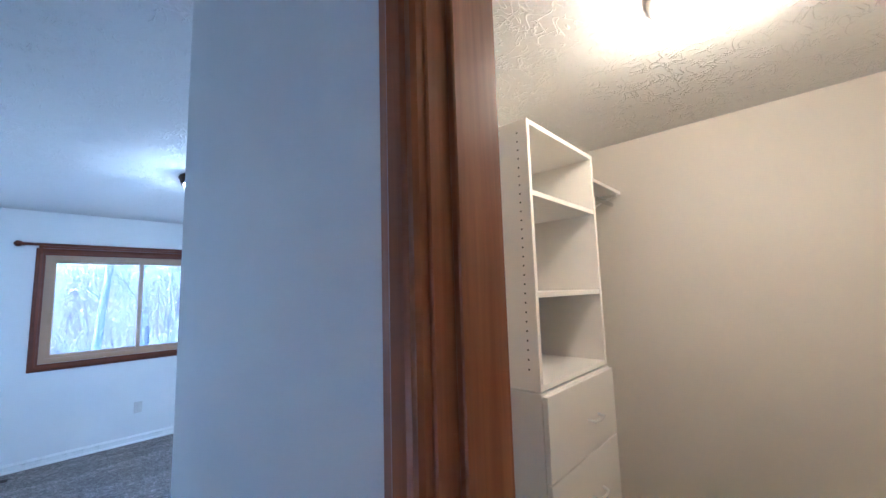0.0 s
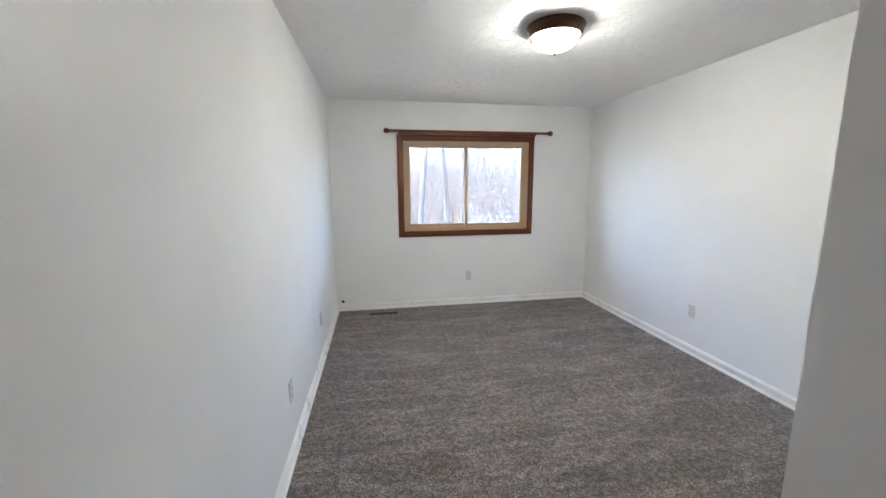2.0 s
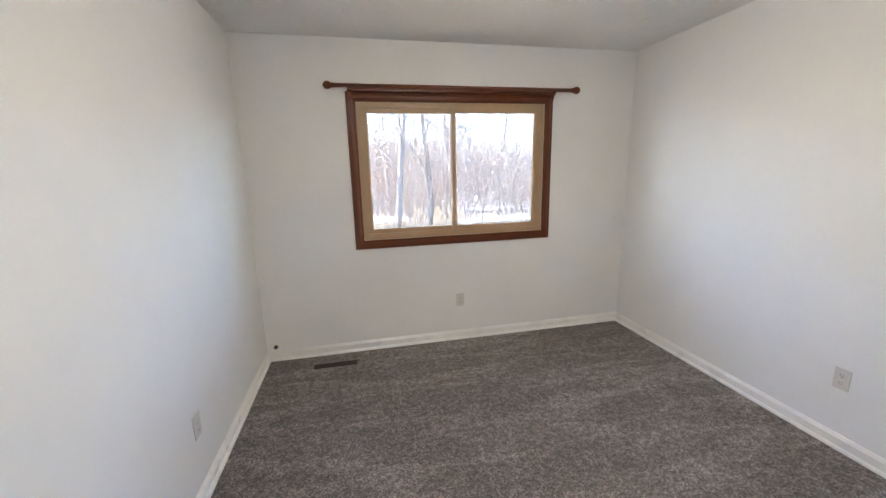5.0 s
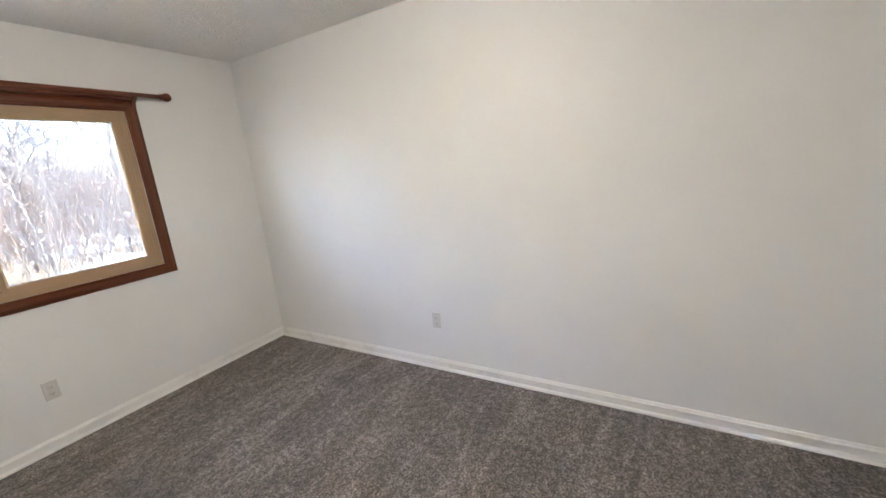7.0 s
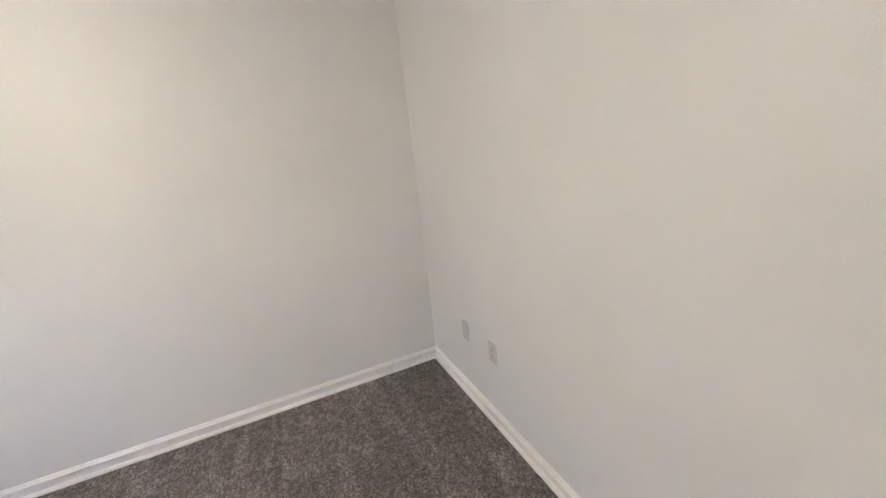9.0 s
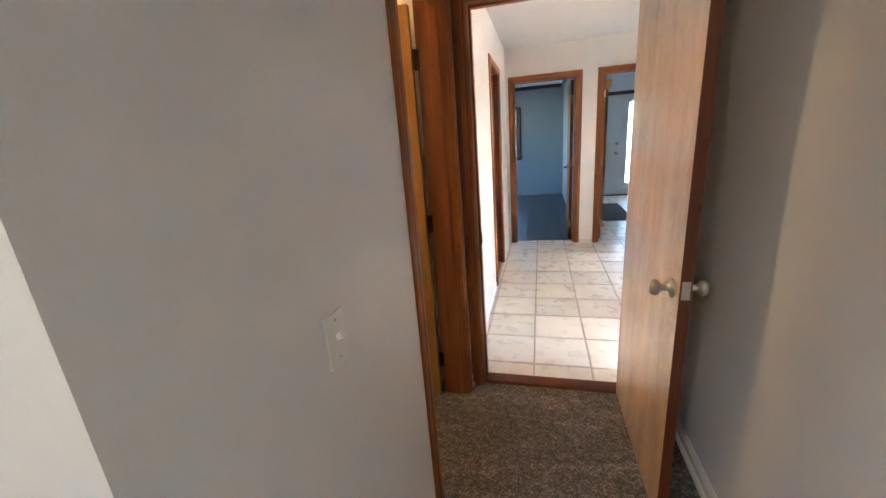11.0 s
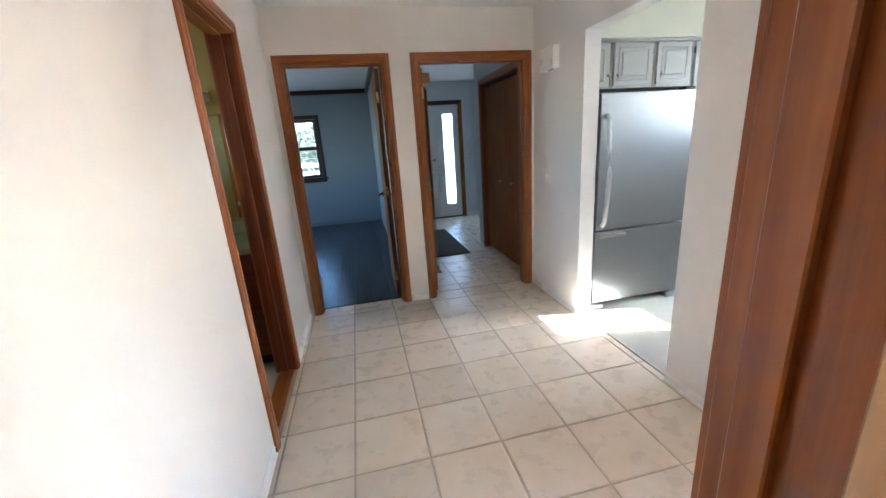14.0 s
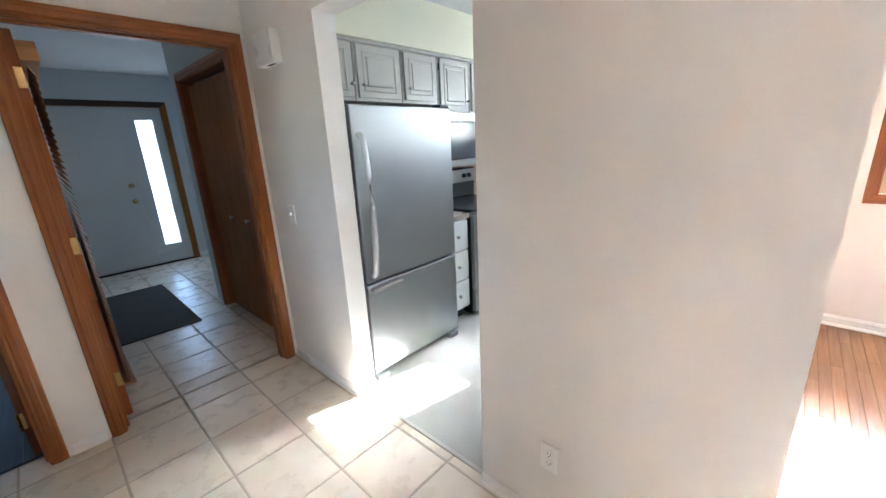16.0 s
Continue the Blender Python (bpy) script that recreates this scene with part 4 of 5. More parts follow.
UY = -8.75
for x0, x1, z0, kx in ((-1.605, -1.235, 1.735, -1.57), (-2.012, -1.61, 1.735, -1.66), (-2.388, -2.017, 1.735, -2.07), (-2.786, -2.393, 1.672, -2.74), (-3.17, -2.791, 1.672, -2.84)):
    cab = thing("wall_cabinet", ((x0 + x1) / 2, -8.9, z0), "grey painted wall cabinet with a raised-panel door", "cabinet", "kitchen wall cabinets")
    part("body", block(x0, x1, EY - 0.005, UY, z0, 2.10, 0.001), M_CABINET, cab)
    d = part("cabinet_door", raised_panel(x0 + 0.02, x1 - 0.02, z0 + 0.02, 2.08, UY + 0.0005), M_CABINET, cab)
    part("knob", turned([(0.006, 0), (0.006, 0.012), (0.013, 0.018), (0.012, 0.026), (0.003, 0.029)], Matrix.Translation((kx, UY + 0.02, z0 + 0.10)) @ Matrix.Rotation(radians(-90), 4, 'X'), 14), M_NICKEL, d, "small round metal knob")
    part("hinge", block(x0 + 0.012 if kx > (x0 + x1) / 2 else x1 - 0.020, x0 + 0.020 if kx > (x0 + x1) / 2 else x1 - 0.012, UY + 0.001, UY + 0.012, 1.99, 2.04, 0.001), M_SLOT, d, "dark exposed hinge")
tagged(part("cabinet_moulding", block(-3.84, -1.20, -8.76, UY + 0.022, 2.085, 2.115, 0.004), M_CABINET), "grey painted moulding along the cabinet tops", "moulding", kind="structure")

base = thing("drawer_cabinet", (-2.185, -8.7, 0), "white painted kitchen drawer base with metal knobs", "cabinet")
part("body", block(-2.325, -2.045, EY, -8.44, 0.10, 0.86, 0.001), M_WHITECAB, base)
part("toe_kick", block(-2.325, -2.045, EY, -8.50, 0, 0.0995, 0), M_SLOT, base, "dark recessed toe kick")
for z0, z1 in ((0.115, 0.35), (0.365, 0.60), (0.615, 0.845)):
    d = part("drawer_front", block(-2.318, -2.052, -8.4395, -8.42, z0, z1, 0.004), M_WHITECAB, base)
    part("knob", turned([(0.006, 0), (0.006, 0.012), (0.014, 0.018), (0.012, 0.026), (0.003, 0.029)], Matrix.Translation((-2.185, -8.42, (z0 + z1) / 2)) @ Matrix.Rotation(radians(-90), 4, 'X'), 14), M_NICKEL, d, "small round metal knob")
tagged(part("worktop", block(-2.332, -2.04, EY, -8.41, 0.861, 0.90, 0.006, 2), M_COUNTER), "brown laminate worktop beside the stove", "worktop")

SX0, SX1, SY = -3.10, -2.34, -8.375
st = thing("stove", (-2.72, -8.7, 0), "stainless steel electric range with black glass top", "stove")
part("body", block(SX0, SX1, -9.03, SY - 0.04, 0.02, 0.905, 0.003), M_BLACK, st, "black enamel body")
part("cooktop", block(SX0, SX1, -8.98, SY - 0.01, 0.905, 0.918, 0.004), M_BLACKGLASS, st, "black glass cooktop")
ov = part("oven_door", block(SX0 + 0.004, SX1 - 0.004, SY - 0.038, SY, 0.245, 0.87, 0.006, 2), M_STEEL, st)
part("oven_window", block(SX0 + 0.13, SX1 - 0.13, SY, SY + 0.003, 0.38, 0.70, 0.002), M_BLACKGLASS, ov, "dark oven window")
part("handle", merged(tube([(SX0 + 0.06, SY + 0.045, 0.80), (SX1 - 0.06, SY + 0.045, 0.80)], 0.012, 12), block(SX0 + 0.07, SX0 + 0.09, SY, SY + 0.045, 0.79, 0.81, 0.002), block(SX1 - 0.09, SX1 - 0.07, SY, SY + 0.045, 0.79, 0.81, 0.002)), M_STEEL, ov, "steel bar handle")
part("warming_drawer", block(SX0 + 0.004, SX1 - 0.004, SY - 0.038, SY, 0.05, 0.235, 0.006, 2), M_STEEL, st)
bg = part("control_panel", block(SX0, SX1, -9.03, -8.96, 0.92, 1.195, 0.008, 2), M_BLACK, st, "black control back panel")
part("fascia", block(SX0 + 0.01, SX1 - 0.01, -8.96, -8.952, 1.06, 1.18, 0.002), M_STEEL, bg)
for x in (SX1 - 0.10, SX1 - 0.18, SX0 + 0.10, SX0 + 0.18):
    part("knob", turned([(0.022, 0), (0.02, 0.022), (0.014, 0.026)], Matrix.Translation((x, -8.953, 1.12)) @ Matrix.Rotation(radians(-90), 4, 'X'), 16), M_BLACK, bg, "black control knob")
mw = thing("microwave", (-2.72, -8.85, 1.24), "stainless steel microwave mounted over the stove", "microwave")
part("body", block(SX0, SX1, EY, -8.69, 1.245, 1.665, 0.003), M_BLACK, mw)
md = part("microwave_door", block(SX0 + 0.17, SX1 - 0.002, -8.6895, -8.655, 1.30, 1.60, 0.004), M_BLACKGLASS, mw, "dark glass microwave door")
part("handle", tube([(SX0 + 0.20, -8.65, 1.34), (SX0 + 0.195, -8.62, 1.38), (SX0 + 0.195, -8.615, 1.48), (SX0 + 0.195, -8.62, 1.58), (SX0 + 0.20, -8.65, 1.57)], 0.010, 10), M_BLACK, md, "curved black handle")
for z0, z1 in ((1.246, 1.298), (1.602, 1.664)):
    part("trim", block(SX0, SX1, -8.6895, -8.65, z0, z1, 0.004), M_STEEL, mw, "stainless steel strip")
part("controls", block(SX0, SX0 + 0.168, -8.6895, -8.655, 1.30, 1.60, 0.004), M_BLACK, mw)
structure("backsplash", [(-3.84, -2.04, EY - 0.001, EY + 0.008, 0.902, 1.72)], M_BACKSPLASH, "tan backsplash tiles behind the stove", "backsplash")
for k in range(1, 9):
    part("grout_line", block(-3.84, -2.04, EY + 0.0075, EY + 0.0088, 0.905 + 0.1 * k, 0.909 + 0.1 * k, 0), M_GROUT, bpy.data.objects["backsplash"])

# kitchen and dining windows
def plain_window(name, label, x, y0, y1, z0, z1, pane):
    """A window in the outer west wall, seen from inside."""
    ob = thing(name, (x, (y0 + y1) / 2, z0), label, "window", kind="structure")
    for cs, os, mm in (([(y0, z0), (y0, z1)], [(-1, -1), (-1, 1)], M_OAKZ), ([(y1, z1), (y1, z0)], [(1, 1), (1, -1)], M_OAKZ), ([(y0, z1), (y1, z1)], [(-1, 1), (1, 1)], M_OAKY), ([(y1, z0), (y0, z0)], [(1, -1), (-1, -1)], M_OAKY)):
        part("window_casing", sweep(cs, os, CASING, on_x(x, 1), False), mm, ob, "orange-brown stained wood casing")
    part("window_frame", sweep([(y0 + 0.04, z0 + 0.04), (y0 + 0.04, z1 - 0.04), (y1 - 0.04, z1 - 0.04), (y1 - 0.04, z0 + 0.04)], RING, [(0, -0.02), (0, -0.07), (0.039, -0.07), (0.039, -0.02)], on_x(x, 1), True), M_TAN, ob, "tan vinyl frame")
    p = part("pane", block(x - 0.05, x - 0.046, y0 + 0.04, y1 - 0.04, z0 + 0.04, z1 - 0.04, 0), pane, ob)
    p.visible_shadow = False


plain_window("window_2", "dining room window in an orange-brown wood casing", -3.84, -6.13, -4.45, 0.98, 2.0, M_GLASS)
# Unseen window inferred from the sun patch, its opening sized to cast it.
plain_window("window_3", "inferred kitchen window sized to the sun patch, in a wood casing", -3.84, -7.73, -7.276, 1.45, 2.07, M_GLASS)
baseboard(-3.84, -6.84, -3.84, -2.6, 1, 0)

# ---- bathroom ----
van = thing("vanity", (1.75, -8.55, 0), "cherry wood bathroom vanity with drawers and small knobs", "vanity")
part("body", block(1.20, 2.30, -8.835, -8.30, 0.09, 0.815, 0.002), M_CHERRY, van)
part("toe_kick", block(1.20, 2.30, -8.835, -8.36, 0, 0.089, 0), M_SLOT, van, "dark recessed toe kick")
for x0, x1 in ((1.215, 1.515), (1.53, 2.28)):
    for z0, z1 in ((0.10, 0.403), (0.417, 0.667), (0.681, 0.806)):
        d = part("drawer_front", block(x0, x1, -8.2995, -8.28, z0, z1, 0.006, 2), M_CHERRY, van)
        part("knob", turned([(0.006, 0), (0.006, 0.012), (0.016, 0.018), (0.014, 0.026), (0.003, 0.03)], Matrix.Translation(((x0 + x1) / 2, -8.28, (z0 + z1) / 2 + 0.005)) @ Matrix.Rotation(radians(-90), 4, 'X'), 14), M_NICKEL, d, "small brushed metal knob")
vtop = part("countertop", merged(block(1.195, 2.32, -8.835, -8.262, 0.816, 0.855, 0.006, 2), block(1.195, 2.32, -8.835, -8.815, 0.855, 0.95, 0.004)), M_BATHTOP, van, "olive-brown stone top with backsplash")
bowl = turned([(0.19, 0.0), (0.205, 0.006), (0.215, 0.004), (0.21, -0.002), (0.18, -0.008), (0.12, -0.006), (0.02, -0.004)], Matrix.Translation((1.78, -8.52, 0.858)) @ Matrix.Diagonal((1.15, 0.9, 1, 1)), 36)
part("basin", bowl, M_CERAMIC, vtop, "white oval basin rim")
fau = thing("faucet", (1.78, -8.74, 0.855), "chrome bathroom faucet with a lever", "faucet")
part("body", merged(block(1.70, 1.86, -8.765, -8.715, 0.855, 0.872, 0.006, 2), tube([(1.78, -8.74, 0.87), (1.78, -8.74, 0.94), (1.78, -8.70, 0.965), (1.78, -8.63, 0.945)], 0.012)), M_CHROME, fau)
part("lever", tube([(1.78, -8.74, 0.945), (1.78, -8.745, 0.98), (1.78, -8.79, 1.005)], 0.009), M_CHROME, fau)
mir = thing("bathroom_mirror", (1.8, -8.835, 0.96), "large plain wall mirror with a chrome edge", "mirror")
part("glass", block(1.195, 2.30, -8.8385, -8.834, 0.968, 1.69, 0.0008), M_MIRROR, mir)
for z in (0.957, 1.691):
    part("edge", block(1.195, 2.30, -8.839, -8.829, z, z + 0.010, 0.001), M_CHROME, mir, "thin chrome strip")
vl = thing("vanity_light", (1.8, -8.84, 1.9), "unlit vanity light bar with white glass shades", "wall light")
part("bar", block(1.42, 2.18, -8.84, -8.815, 1.78, 1.85, 0.006, 2), M_CHROME, vl)
for x in (1.52, 1.8, 2.08):
    part("shade", turned([(0.02, 0), (0.045, -0.01), (0.065, -0.05), (0.075, -0.10), (0.07, -0.10), (0.06, -0.05), (0.015, -0.01)], Matrix.Translation((x, -8.745, 1.85)), 24), M_SHADE, vl, "unlit frosted glass shade")

# ---- blue room ----
bw = thing("window_4", (1.62, BY, 0.92), "double-hung window with dark wood casing in the blue room", "window", kind="structure")
D0, D1, E0, E1 = 1.135, 2.10, 0.92, 1.955
for cs, os in (([(D0, E0), (D0, E1)], [(-1, -1), (-1, 1)]), ([(D1, E1), (D1, E0)], [(1, 1), (1, -1)]), ([(D0, E1), (D1, E1)], [(-1, 1), (1, 1)])):
    part("window_casing", sweep(cs, os, CASING, on_y(BY, 1), False), M_DARKWOOD, bw, "very dark wood casing")
part("window_sill", merged(block(D0 - 0.10, D1 + 0.10, BY, BY + 0.045, E0 - 0.03, E0, 0.004), block(D0 - 0.07, D1 + 0.07, BY, BY + 0.016, E0 - 0.085, E0 - 0.032, 0.003)), M_DARKWOOD, bw, "dark wood sill")
for z0, z1, y in ((E0, 1.47, BY - 0.05), (1.43, E1, BY - 0.08)):
    part("sash", sweep([(D0 + 0.05, z0 + 0.05), (D0 + 0.05, z1 - 0.05), (D1 - 0.05, z1 - 0.05), (D1 - 0.05, z0 + 0.05)], RING, [(0, 0), (0, 0.03), (0.048, 0.03), (0.048, 0)], on_y(y, 1), True), M_DARKWOOD, bw, "dark wood sash")
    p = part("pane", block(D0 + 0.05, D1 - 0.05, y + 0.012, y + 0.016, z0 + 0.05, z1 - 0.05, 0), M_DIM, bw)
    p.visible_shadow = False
    part("muntin", block(1.608, 1.628, y + 0.006, y + 0.024, z0 + 0.05, z1 - 0.05, 0.002), M_DARKWOOD, bw)
for nm, run in (("crown", (0.14, 3.9, BY, BY + 0.05, H - 0.075, H)), ("crown", (0.14, 0.19, BY + 0.05, EY - 0.12, H - 0.075, H))):
    tagged(part("crown_moulding", block(*run, 0.008, 2), M_DARKWOOD), "very dark wood crown moulding", "moulding", kind="structure")
tagged(part("baseboard", block(0.14, 3.9, BY, BY + 0.012, 0, 0.06, 0.003), M_BLUE), "low blue-grey painted baseboard", "baseboard", kind="structure")
baseboard(1.05, -9.95, 1.05, EY - 0.12, -1, 0)

# ---- entry ----
fd = thing("door_6", (-0.75, NY, 0), "white front door with brass lock and frosted sidelight", "door", kind="structure")
part("door_slab", block(-0.975, -0.075, NY - 0.06, NY - 0.02, 0.02, 2.04, 0.003), M_DOORWHITE, fd)
part("knob", turned([(0.032, 0), (0.03, 0.006), (0.012, 0.012), (0.011, 0.03), (0.027, 0.045), (0.024, 0.06), (0.005, 0.066)], Matrix.Translation((-0.905, NY - 0.02, 0.89)) @ Matrix.Rotation(radians(-90), 4, 'X'), 18), M_BRASS, fd, "round brass knob")
part("deadbolt", turned([(0.03, 0), (0.03, 0.012), (0.02, 0.018), (0.003, 0.02)], Matrix.Translation((-0.905, NY - 0.02, 1.09)) @ Matrix.Rotation(radians(-90), 4, 'X'), 18), M_BRASS, fd, "brass deadbolt")
sl = part("sidelight", sweep([(-1.295, 0.26), (-1.295, 1.89), (-1.11, 1.89), (-1.11, 0.26)], RING, [(0, 0.0), (0, 0.035), (0.105, 0.035), (0.105, 0.0)], on_y(NY - 0.06, 1), True), M_DOORWHITE, fd)
part("mullion", block(-1.0045, -0.976, NY - 0.06, NY - 0.018, 0.02, 2.04, 0.003), M_DOORWHITE, fd)
part("kick_panel", block(-1.40, -1.006, NY - 0.06, NY - 0.025, 0.02, 0.153, 0.002), M_DOORWHITE, fd)
part("top_panel", block(-1.40, -1.006, NY - 0.06, NY - 0.025, 1.997, 2.04, 0.002), M_DOORWHITE, fd)
part("frosted_pane", block(-1.297, -1.108, NY - 0.048, NY - 0.042, 0.258, 1.892, 0), M_FROST, fd, "frosted glass").visible_shadow = False
casing("casing", -1.405, -0.065, 2.045, on_y(NY, 1), fd, M_DARKDOOR, M_DARKWOOD)
part("frame", merged(block(-1.44, -1.402, NY - 0.12, NY - 0.001, 0, 2.09, 0.002), block(-0.073, -0.03, NY - 0.12, NY - 0.001, 0, 2.09, 0.002), block(-1.402, -0.073, NY - 0.12, NY - 0.001, 2.042, 2.09, 0.002)), M_DARKDOOR, fd, "dark stained frame")
part("sill", block(-1.402, -0.073, NY - 0.12, NY - 0.001, 0.0, 0.019, 0.003), M_BLACK, fd, "black door sill")

doorway("door_frame_6", "stained wood frame of the entry closet", 'x', -1.20, KX, -10.505, -9.255, 2.05, sides=(False, True))
bf = thing("bifold_doors", (-1.13, -9.88, 0), "dark brown stained closet doors with small knobs", "closet door", kind="structure")
for y0, y1, ky in ((-10.488, -9.882, -10.01), (-9.878, -9.272, -9.68)):
    lf = part("leaf", block(-1.165, -1.135, y0, y1, 0.015, 2.0, 0.003), M_DARKDOOR, bf)
    part("knob", turned([(0.008, 0), (0.008, 0.014), (0.016, 0.02), (0.013, 0.03), (0.003, 0.033)], Matrix.Translation((-1.135, ky, 0.92)) @ Matrix.Rotation(radians(90), 4, 'Y'), 14), M_NICKEL, lf, "small bright metal knob")
doormat = part("doormat", block(-0.80, -0.16, -11.80, -10.30, 0.0005, 0.010, 0.004, 2), M_MAT)
tagged(doormat, "dark grey ribbed entry mat on the tiles", "doormat")
baseboard(-1.69, NY, -1.69, -10.75, 1, 0)
baseboard(-1.69, NY, -1.48, NY, 0, 1)

# ---- outdoors ----
gx = bmesh.new()
bmesh.ops.create_grid(gx, x_segments=60, y_segments=60, size=400)
for v in gx.verts:
    d = max(abs(v.co.x) - 6, v.co.y - 3, -v.co.y - 17, 0)
    v.co.z = -0.5 + min(d * 0.012, 3) * 0.6 + (noise.noise(v.co * 0.05) * 0.5 if d > 4 else 0)
tagged(part("ground", gx, M_GROUND), "leaf-littered ground with patches of old snow", "ground", kind="structure")


def limb(bm, p, d, length, r0, r1, bend, rng, steps=4, sides=6):
    """A tapered, crooked limb; returns points along it."""
    pts, rings = [p.copy()], []
    d = d.normalized()
    for i in range(steps + 1):
        r = r0 + (r1 - r0) * i / steps
        q = d.to_track_quat('Z', 'Y')
        rings.append([bm.verts.new(p + q @ Vector((r * math.cos(a), r * math.sin(a), 0))) for a in (2 * math.pi * k / sides for k in range(sides))])
        p = p + d * (length / steps)
        pts.append(p.copy())
        d = (d + Vector((rng.uniform(-bend, bend), rng.uniform(-bend, bend), rng.uniform(-bend * 0.3, bend * 0.6)))).normalized()
    for a, b in zip(rings, rings[1:]):
        for k in range(sides):
            bm.faces.new((a[k], a[(k + 1) % sides], b[(k + 1) % sides], b[k])).smooth = True
    return pts


def bare_tree(seed, height, r):
    rng = random.Random(seed)
    ob = thing("bare_tree", (0, 0, 0), "leafless grey-barked woodland tree", "tree", "bare trees outside the window")
    bm = bmesh.new()
    trunk = limb(bm, Vector((0, 0, -0.6)), Vector((rng.uniform(-0.06, 0.06), rng.uniform(-0.06, 0.06), 1)), height, r, r * 0.18, 0.09, rng, 9, 8)
    local(ob, "trunk", bm, M_BARK)
    bm = bmesh.new()
    for i in range(16):
        f = 2 + (i * 0.45)
        p = trunk[min(int(f), len(trunk) - 2)].lerp(trunk[min(int(f) + 1, len(trunk) - 1)], f % 1)
        a = rng.uniform(0, 6.3)
        d = Vector((math.cos(a), math.sin(a), rng.uniform(0.5, 1.3)))
        L = rng.uniform(0.18, 0.34) * height * (1.15 - i / 24)
        pts = limb(bm, p, d, L, r * rng.uniform(0.25, 0.4) * (1 - i / 26), 0.012, 0.28, rng, 4, 5)
        for _ in range(9):
            q = pts[rng.randint(1, 4)]
            e = Vector((rng.uniform(-1, 1), rng.uniform(-1, 1), rng.uniform(0.1, 1.0)))
            sub = limb(bm, q, e, L * rng.uniform(0.25, 0.5), 0.016, 0.005, 0.35, rng, 3, 3)
            for _ in range(4):
                limb(bm, sub[rng.randint(1, 3)], Vector((rng.uniform(-1, 1), rng.uniform(-1, 1), rng.uniform(-0.2, 0.8))), L * 0.16, 0.007, 0.003, 0.3, rng, 2, 3)
    local(ob, "crown", bm, M_BARK)
    return ob


rng = random.Random(4)
kinds = [bare_tree(11, 11, 0.10), bare_tree(12, 9, 0.07), bare_tree(13, 12, 0.10), bare_tree(14, 7.5, 0.05), bare_tree(15, 6, 0.035)]
spots = [(1.9, 7.6, 0), (3.0, 9.0, 1), (0.6, 10.0, 3), (4.3, 10.5, 3), (-0.6, 9.0, 4), (6.2, 11.0, 1)]
for i in range(34):
    spots.append((rng.uniform(-16, 26), rng.uniform(9, 34), rng.randint(0, 4)))
used = set()
for x, y, k in spots:
    m = pose(x, y, -0.35, 0, 0, rng.uniform(0, 360))
    if k not in used:
        kinds[k].matrix_basis = m
        used.add(k)
    else:
        copy_thing(kinds[k], m)


def brush(name, count, area, height, leaf, material, label, kind, rng):
    """Tangled thin stems with small leaves."""
    v, f = [], []
    for _ in range(count):
        x, y = rng.uniform(area[0], area[1]), rng.uniform(area[2], area[3])
        h = rng.uniform(0.3, 1.0) ** 2 * height * (0.7 + 0.8 * noise.noise(Vector((x * 0.35, y * 0.35, 1.7))))
        lean = Vector((rng.uniform(-0.5, 0.5), rng.uniform(-0.5, 0.5), 1))
        z = rng.uniform(-0.5, -0.5 + 0.3 * height)
        k, w = len(v), rng.uniform(0.006, 0.014)
        a = Vector((x, y, z))
        b = a + lean * h * 0.6
        v += [a + Vector((w, 0, 0)), a - Vector((w, 0, 0)), b]
        f.append((k, k + 1, k + 2))
        for _ in range(3):
            c = a.lerp(b, rng.uniform(0.3, 1.0)) + Vector((rng.uniform(-0.15, 0.15), rng.uniform(-0.15, 0.15), rng.uniform(-0.1, 0.1)))
            s = rng.uniform(0.4, 1.0) * leaf
            k = len(v)
            u = Vector((rng.uniform(-1, 1), rng.uniform(-1, 1), rng.uniform(-1, 1))).normalized()
            w2 = u.orthogonal()
            v += [c + u * s, c + w2 * s * 0.5, c - u * s, c - w2 * s * 0.5]
            f.append((k, k + 1, k + 2, k + 3))
    return tagged(new(name, mesh_of(name, v, f, material)), label, kind, kind="stuff")


brush("undergrowth", 38000, (-12, 20, 7.5, 28), 8.0, 0.05, M_LEAF, "dry brown woodland undergrowth", "undergrowth", rng)
brush("hedge", 6500, (-3, 7, -29, -23), 6.5, 0.12, M_HEDGE, "green shrubs across the front yard", "shrubs", rng)
fence = thing("yard_fence", (1.5, -21, 0), "white rail fence in the front yard", "fence")
for x in range(-4, 8):
    part("post", block(x * 1.8 - 0.05, x * 1.8 + 0.05, -21.05, -20.95, -0.6, 0.95, 0.01), M_SNOW, fence)
for z in (0.25, 0.6, 0.88):
    part("rail", block(-8, 13, -20.97, -20.93, z - 0.06, z + 0.06, 0.008), M_SNOW, fence)

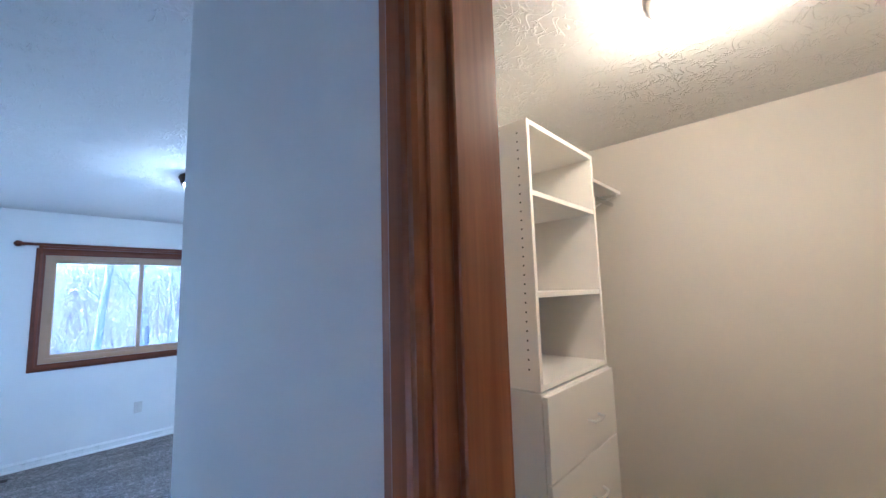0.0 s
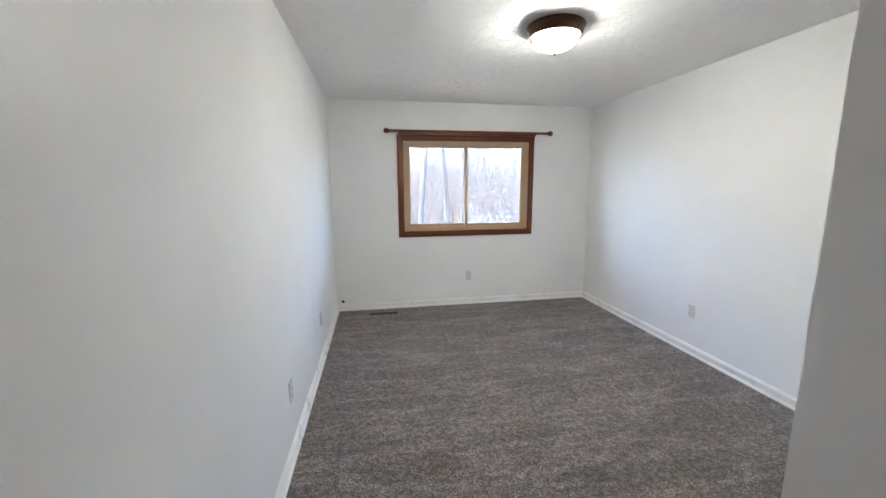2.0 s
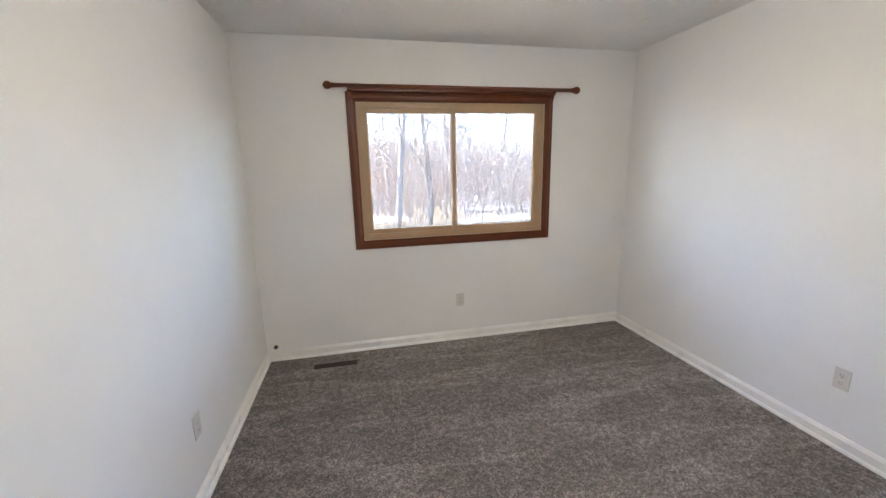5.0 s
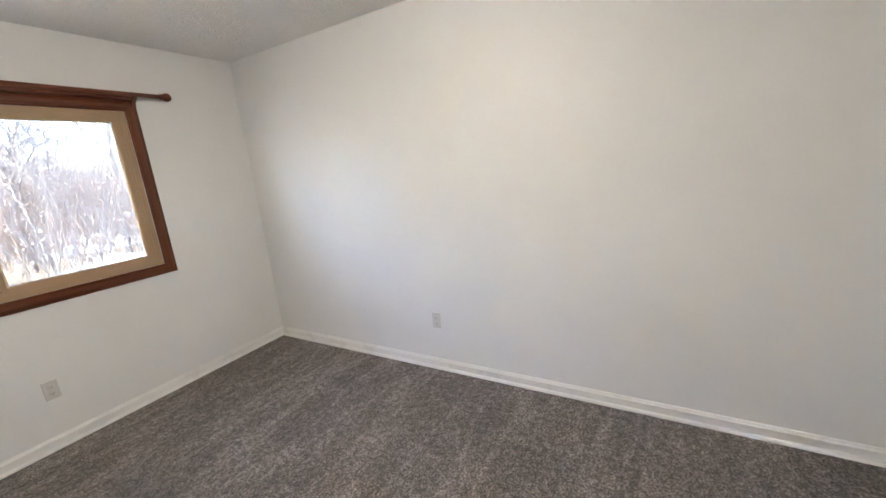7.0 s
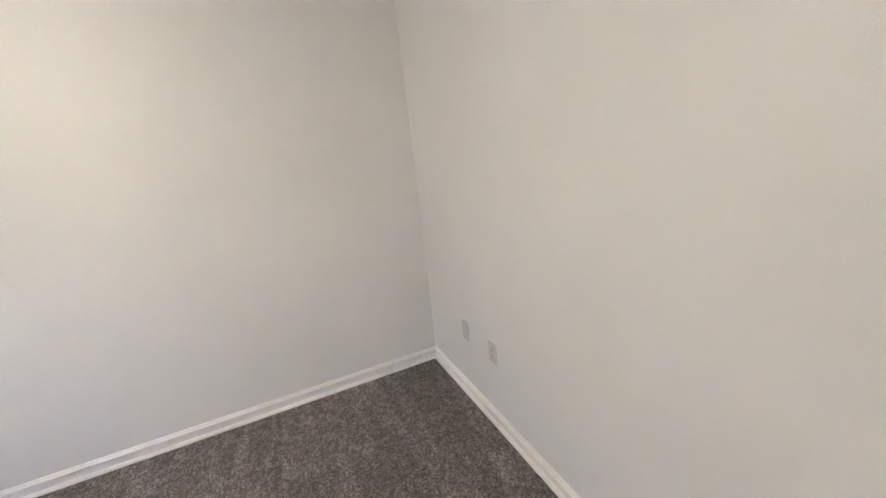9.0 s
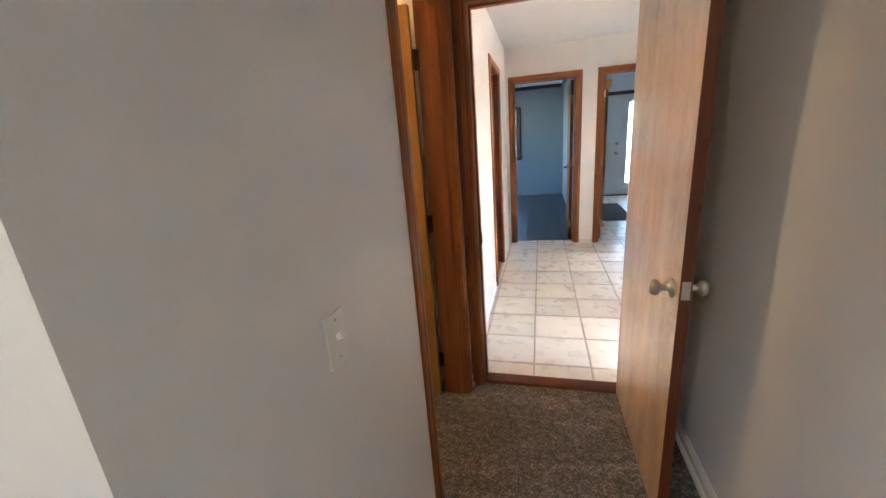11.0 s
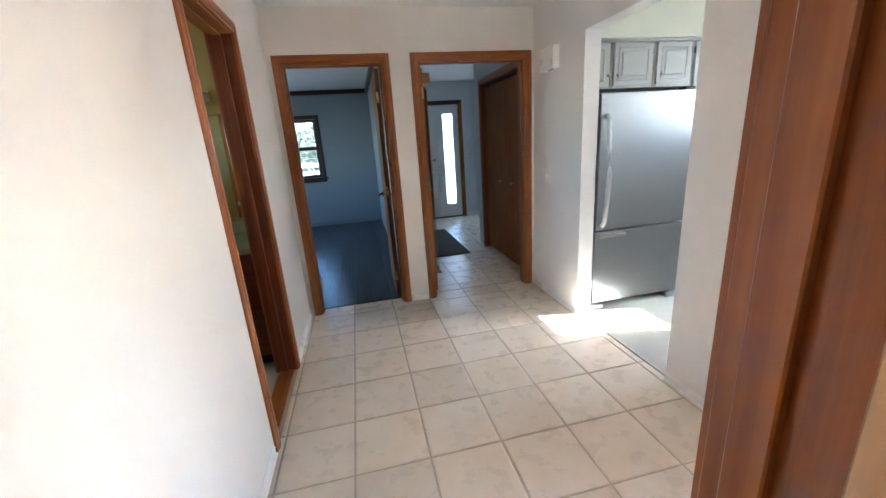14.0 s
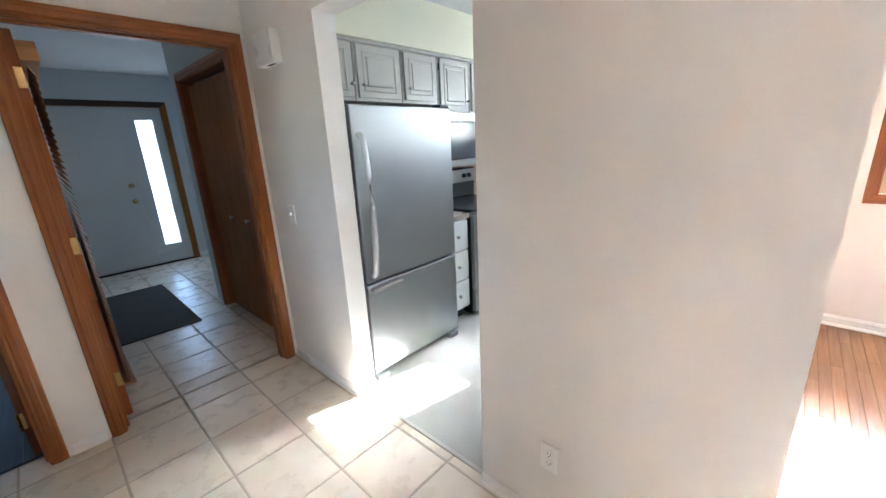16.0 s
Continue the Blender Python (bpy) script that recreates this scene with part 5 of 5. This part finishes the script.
# ---- floor pieces ----
def tiles(parent, x0, x1, y0, y1, px=0.348, py=0.352, ox=-0.013, oy=-7.555, gap=0.010):
    """Ceramic tiles on one grid, cut at the walls."""
    cache = {}
    i0, i1 = math.floor((x0 - ox) / px), math.ceil((x1 - ox) / px)
    j0, j1 = math.floor((y0 - oy) / py), math.ceil((y1 - oy) / py)
    r = random.Random(7)
    for i in range(i0, i1):
        for j in range(j0, j1):
            a0, a1 = max(ox + i * px + gap / 2, x0), min(ox + (i + 1) * px - gap / 2, x1)
            b0, b1 = max(oy + j * py + gap / 2, y0), min(oy + (j + 1) * py - gap / 2, y1)
            if a1 - a0 < 0.02 or b1 - b0 < 0.02:
                continue
            w, h = round(a1 - a0, 4), round(b1 - b0, 4)
            if (w, h) not in cache:
                e, t = 0.004, 0.010
                v = [(-w / 2, -h / 2, -t), (w / 2, -h / 2, -t), (w / 2, h / 2, -t), (-w / 2, h / 2, -t),
                     (-w / 2, -h / 2, -0.002), (w / 2, -h / 2, -0.002), (w / 2, h / 2, -0.002), (-w / 2, h / 2, -0.002),
                     (-w / 2 + e, -h / 2 + e, 0), (w / 2 - e, -h / 2 + e, 0), (w / 2 - e, h / 2 - e, 0), (-w / 2 + e, h / 2 - e, 0)]
                f = [(0, 1, 5, 4), (1, 2, 6, 5), (2, 3, 7, 6), (3, 0, 4, 7), (4, 5, 9, 8), (5, 6, 10, 9), (6, 7, 11, 10), (7, 4, 8, 11), (8, 9, 10, 11)]
                cache[(w, h)] = mesh_of("tile", v, f, M_TILE)
            ob = new("tile", cache[(w, h)])
            ob.parent = parent
            ob.location = ((a0 + a1) / 2, (b0 + b1) / 2, r.uniform(-0.0008, 0.0004))


tiles(bpy.data.objects["floor_hall"], -1.108, 1.06, EY - 0.10, -5.99)
tiles(bpy.data.objects["floor_entry"], -1.685, -0.025, NY + 0.002, EY - 0.125)


def planks(parent, material, along, x0, x1, y0, y1, width, length, top):
    """Floor boards with eased edges, in staggered rows."""
    r = random.Random(3)
    cache = {}
    a0, a1, b0, b1 = (x0, x1, y0, y1) if along == 'x' else (y0, y1, x0, x1)
    n = int((b1 - b0) / width)
    for j in range(n):
        s = a0 - r.uniform(0, length * 0.9)
        while s < a1:
            e = min(s + length, a1)
            s0 = max(s, a0)
            if e - s0 > 0.05:
                L = round(e - s0, 2)
                if L not in cache:
                    u, w = L / 2 - 0.0004, width / 2 - 0.0004
                    g = 0.0011
                    pts = [(-u, -w, -0.011), (u, -w, -0.011), (u, w, -0.011), (-u, w, -0.011), (-u, -w, -g), (u, -w, -g), (u, w, -g), (-u, w, -g),
                           (-u + g, -w + g, 0), (u - g, -w + g, 0), (u - g, w - g, 0), (-u + g, w - g, 0)]
                    if along == 'y':
                        pts = [(-y, x, z) for x, y, z in pts]
                    cache[L] = mesh_of("floor_board", pts, [(0, 1, 5, 4), (1, 2, 6, 5), (2, 3, 7, 6), (3, 0, 4, 7), (4, 5, 9, 8), (5, 6, 10, 9), (6, 7, 11, 10), (7, 4, 8, 11), (8, 9, 10, 11)], material)
                ob = new("floor_board", cache[L])
                ob.parent = parent
                c, d = (s0 + e) / 2, b0 + (j + 0.5) * width
                ob.location = (c, d, top) if along == 'x' else (d, c, top)
            s += length


planks(bpy.data.objects["floor_blue_room"], M_DARKPLANK, 'y', 0.14, 3.9, BY, EY - 0.13, 0.178, 1.22, -0.001)
planks(bpy.data.objects["floor_dining"], M_OAKPLANK, 'x', -3.84, -1.13, -6.84, -2.6, 0.057, 1.2, -0.001)
planks(bpy.data.objects["floor_dining"], M_OAKPLANK, 'x', -1.125, -0.12, -5.95, -2.6, 0.057, 1.2, -0.001)
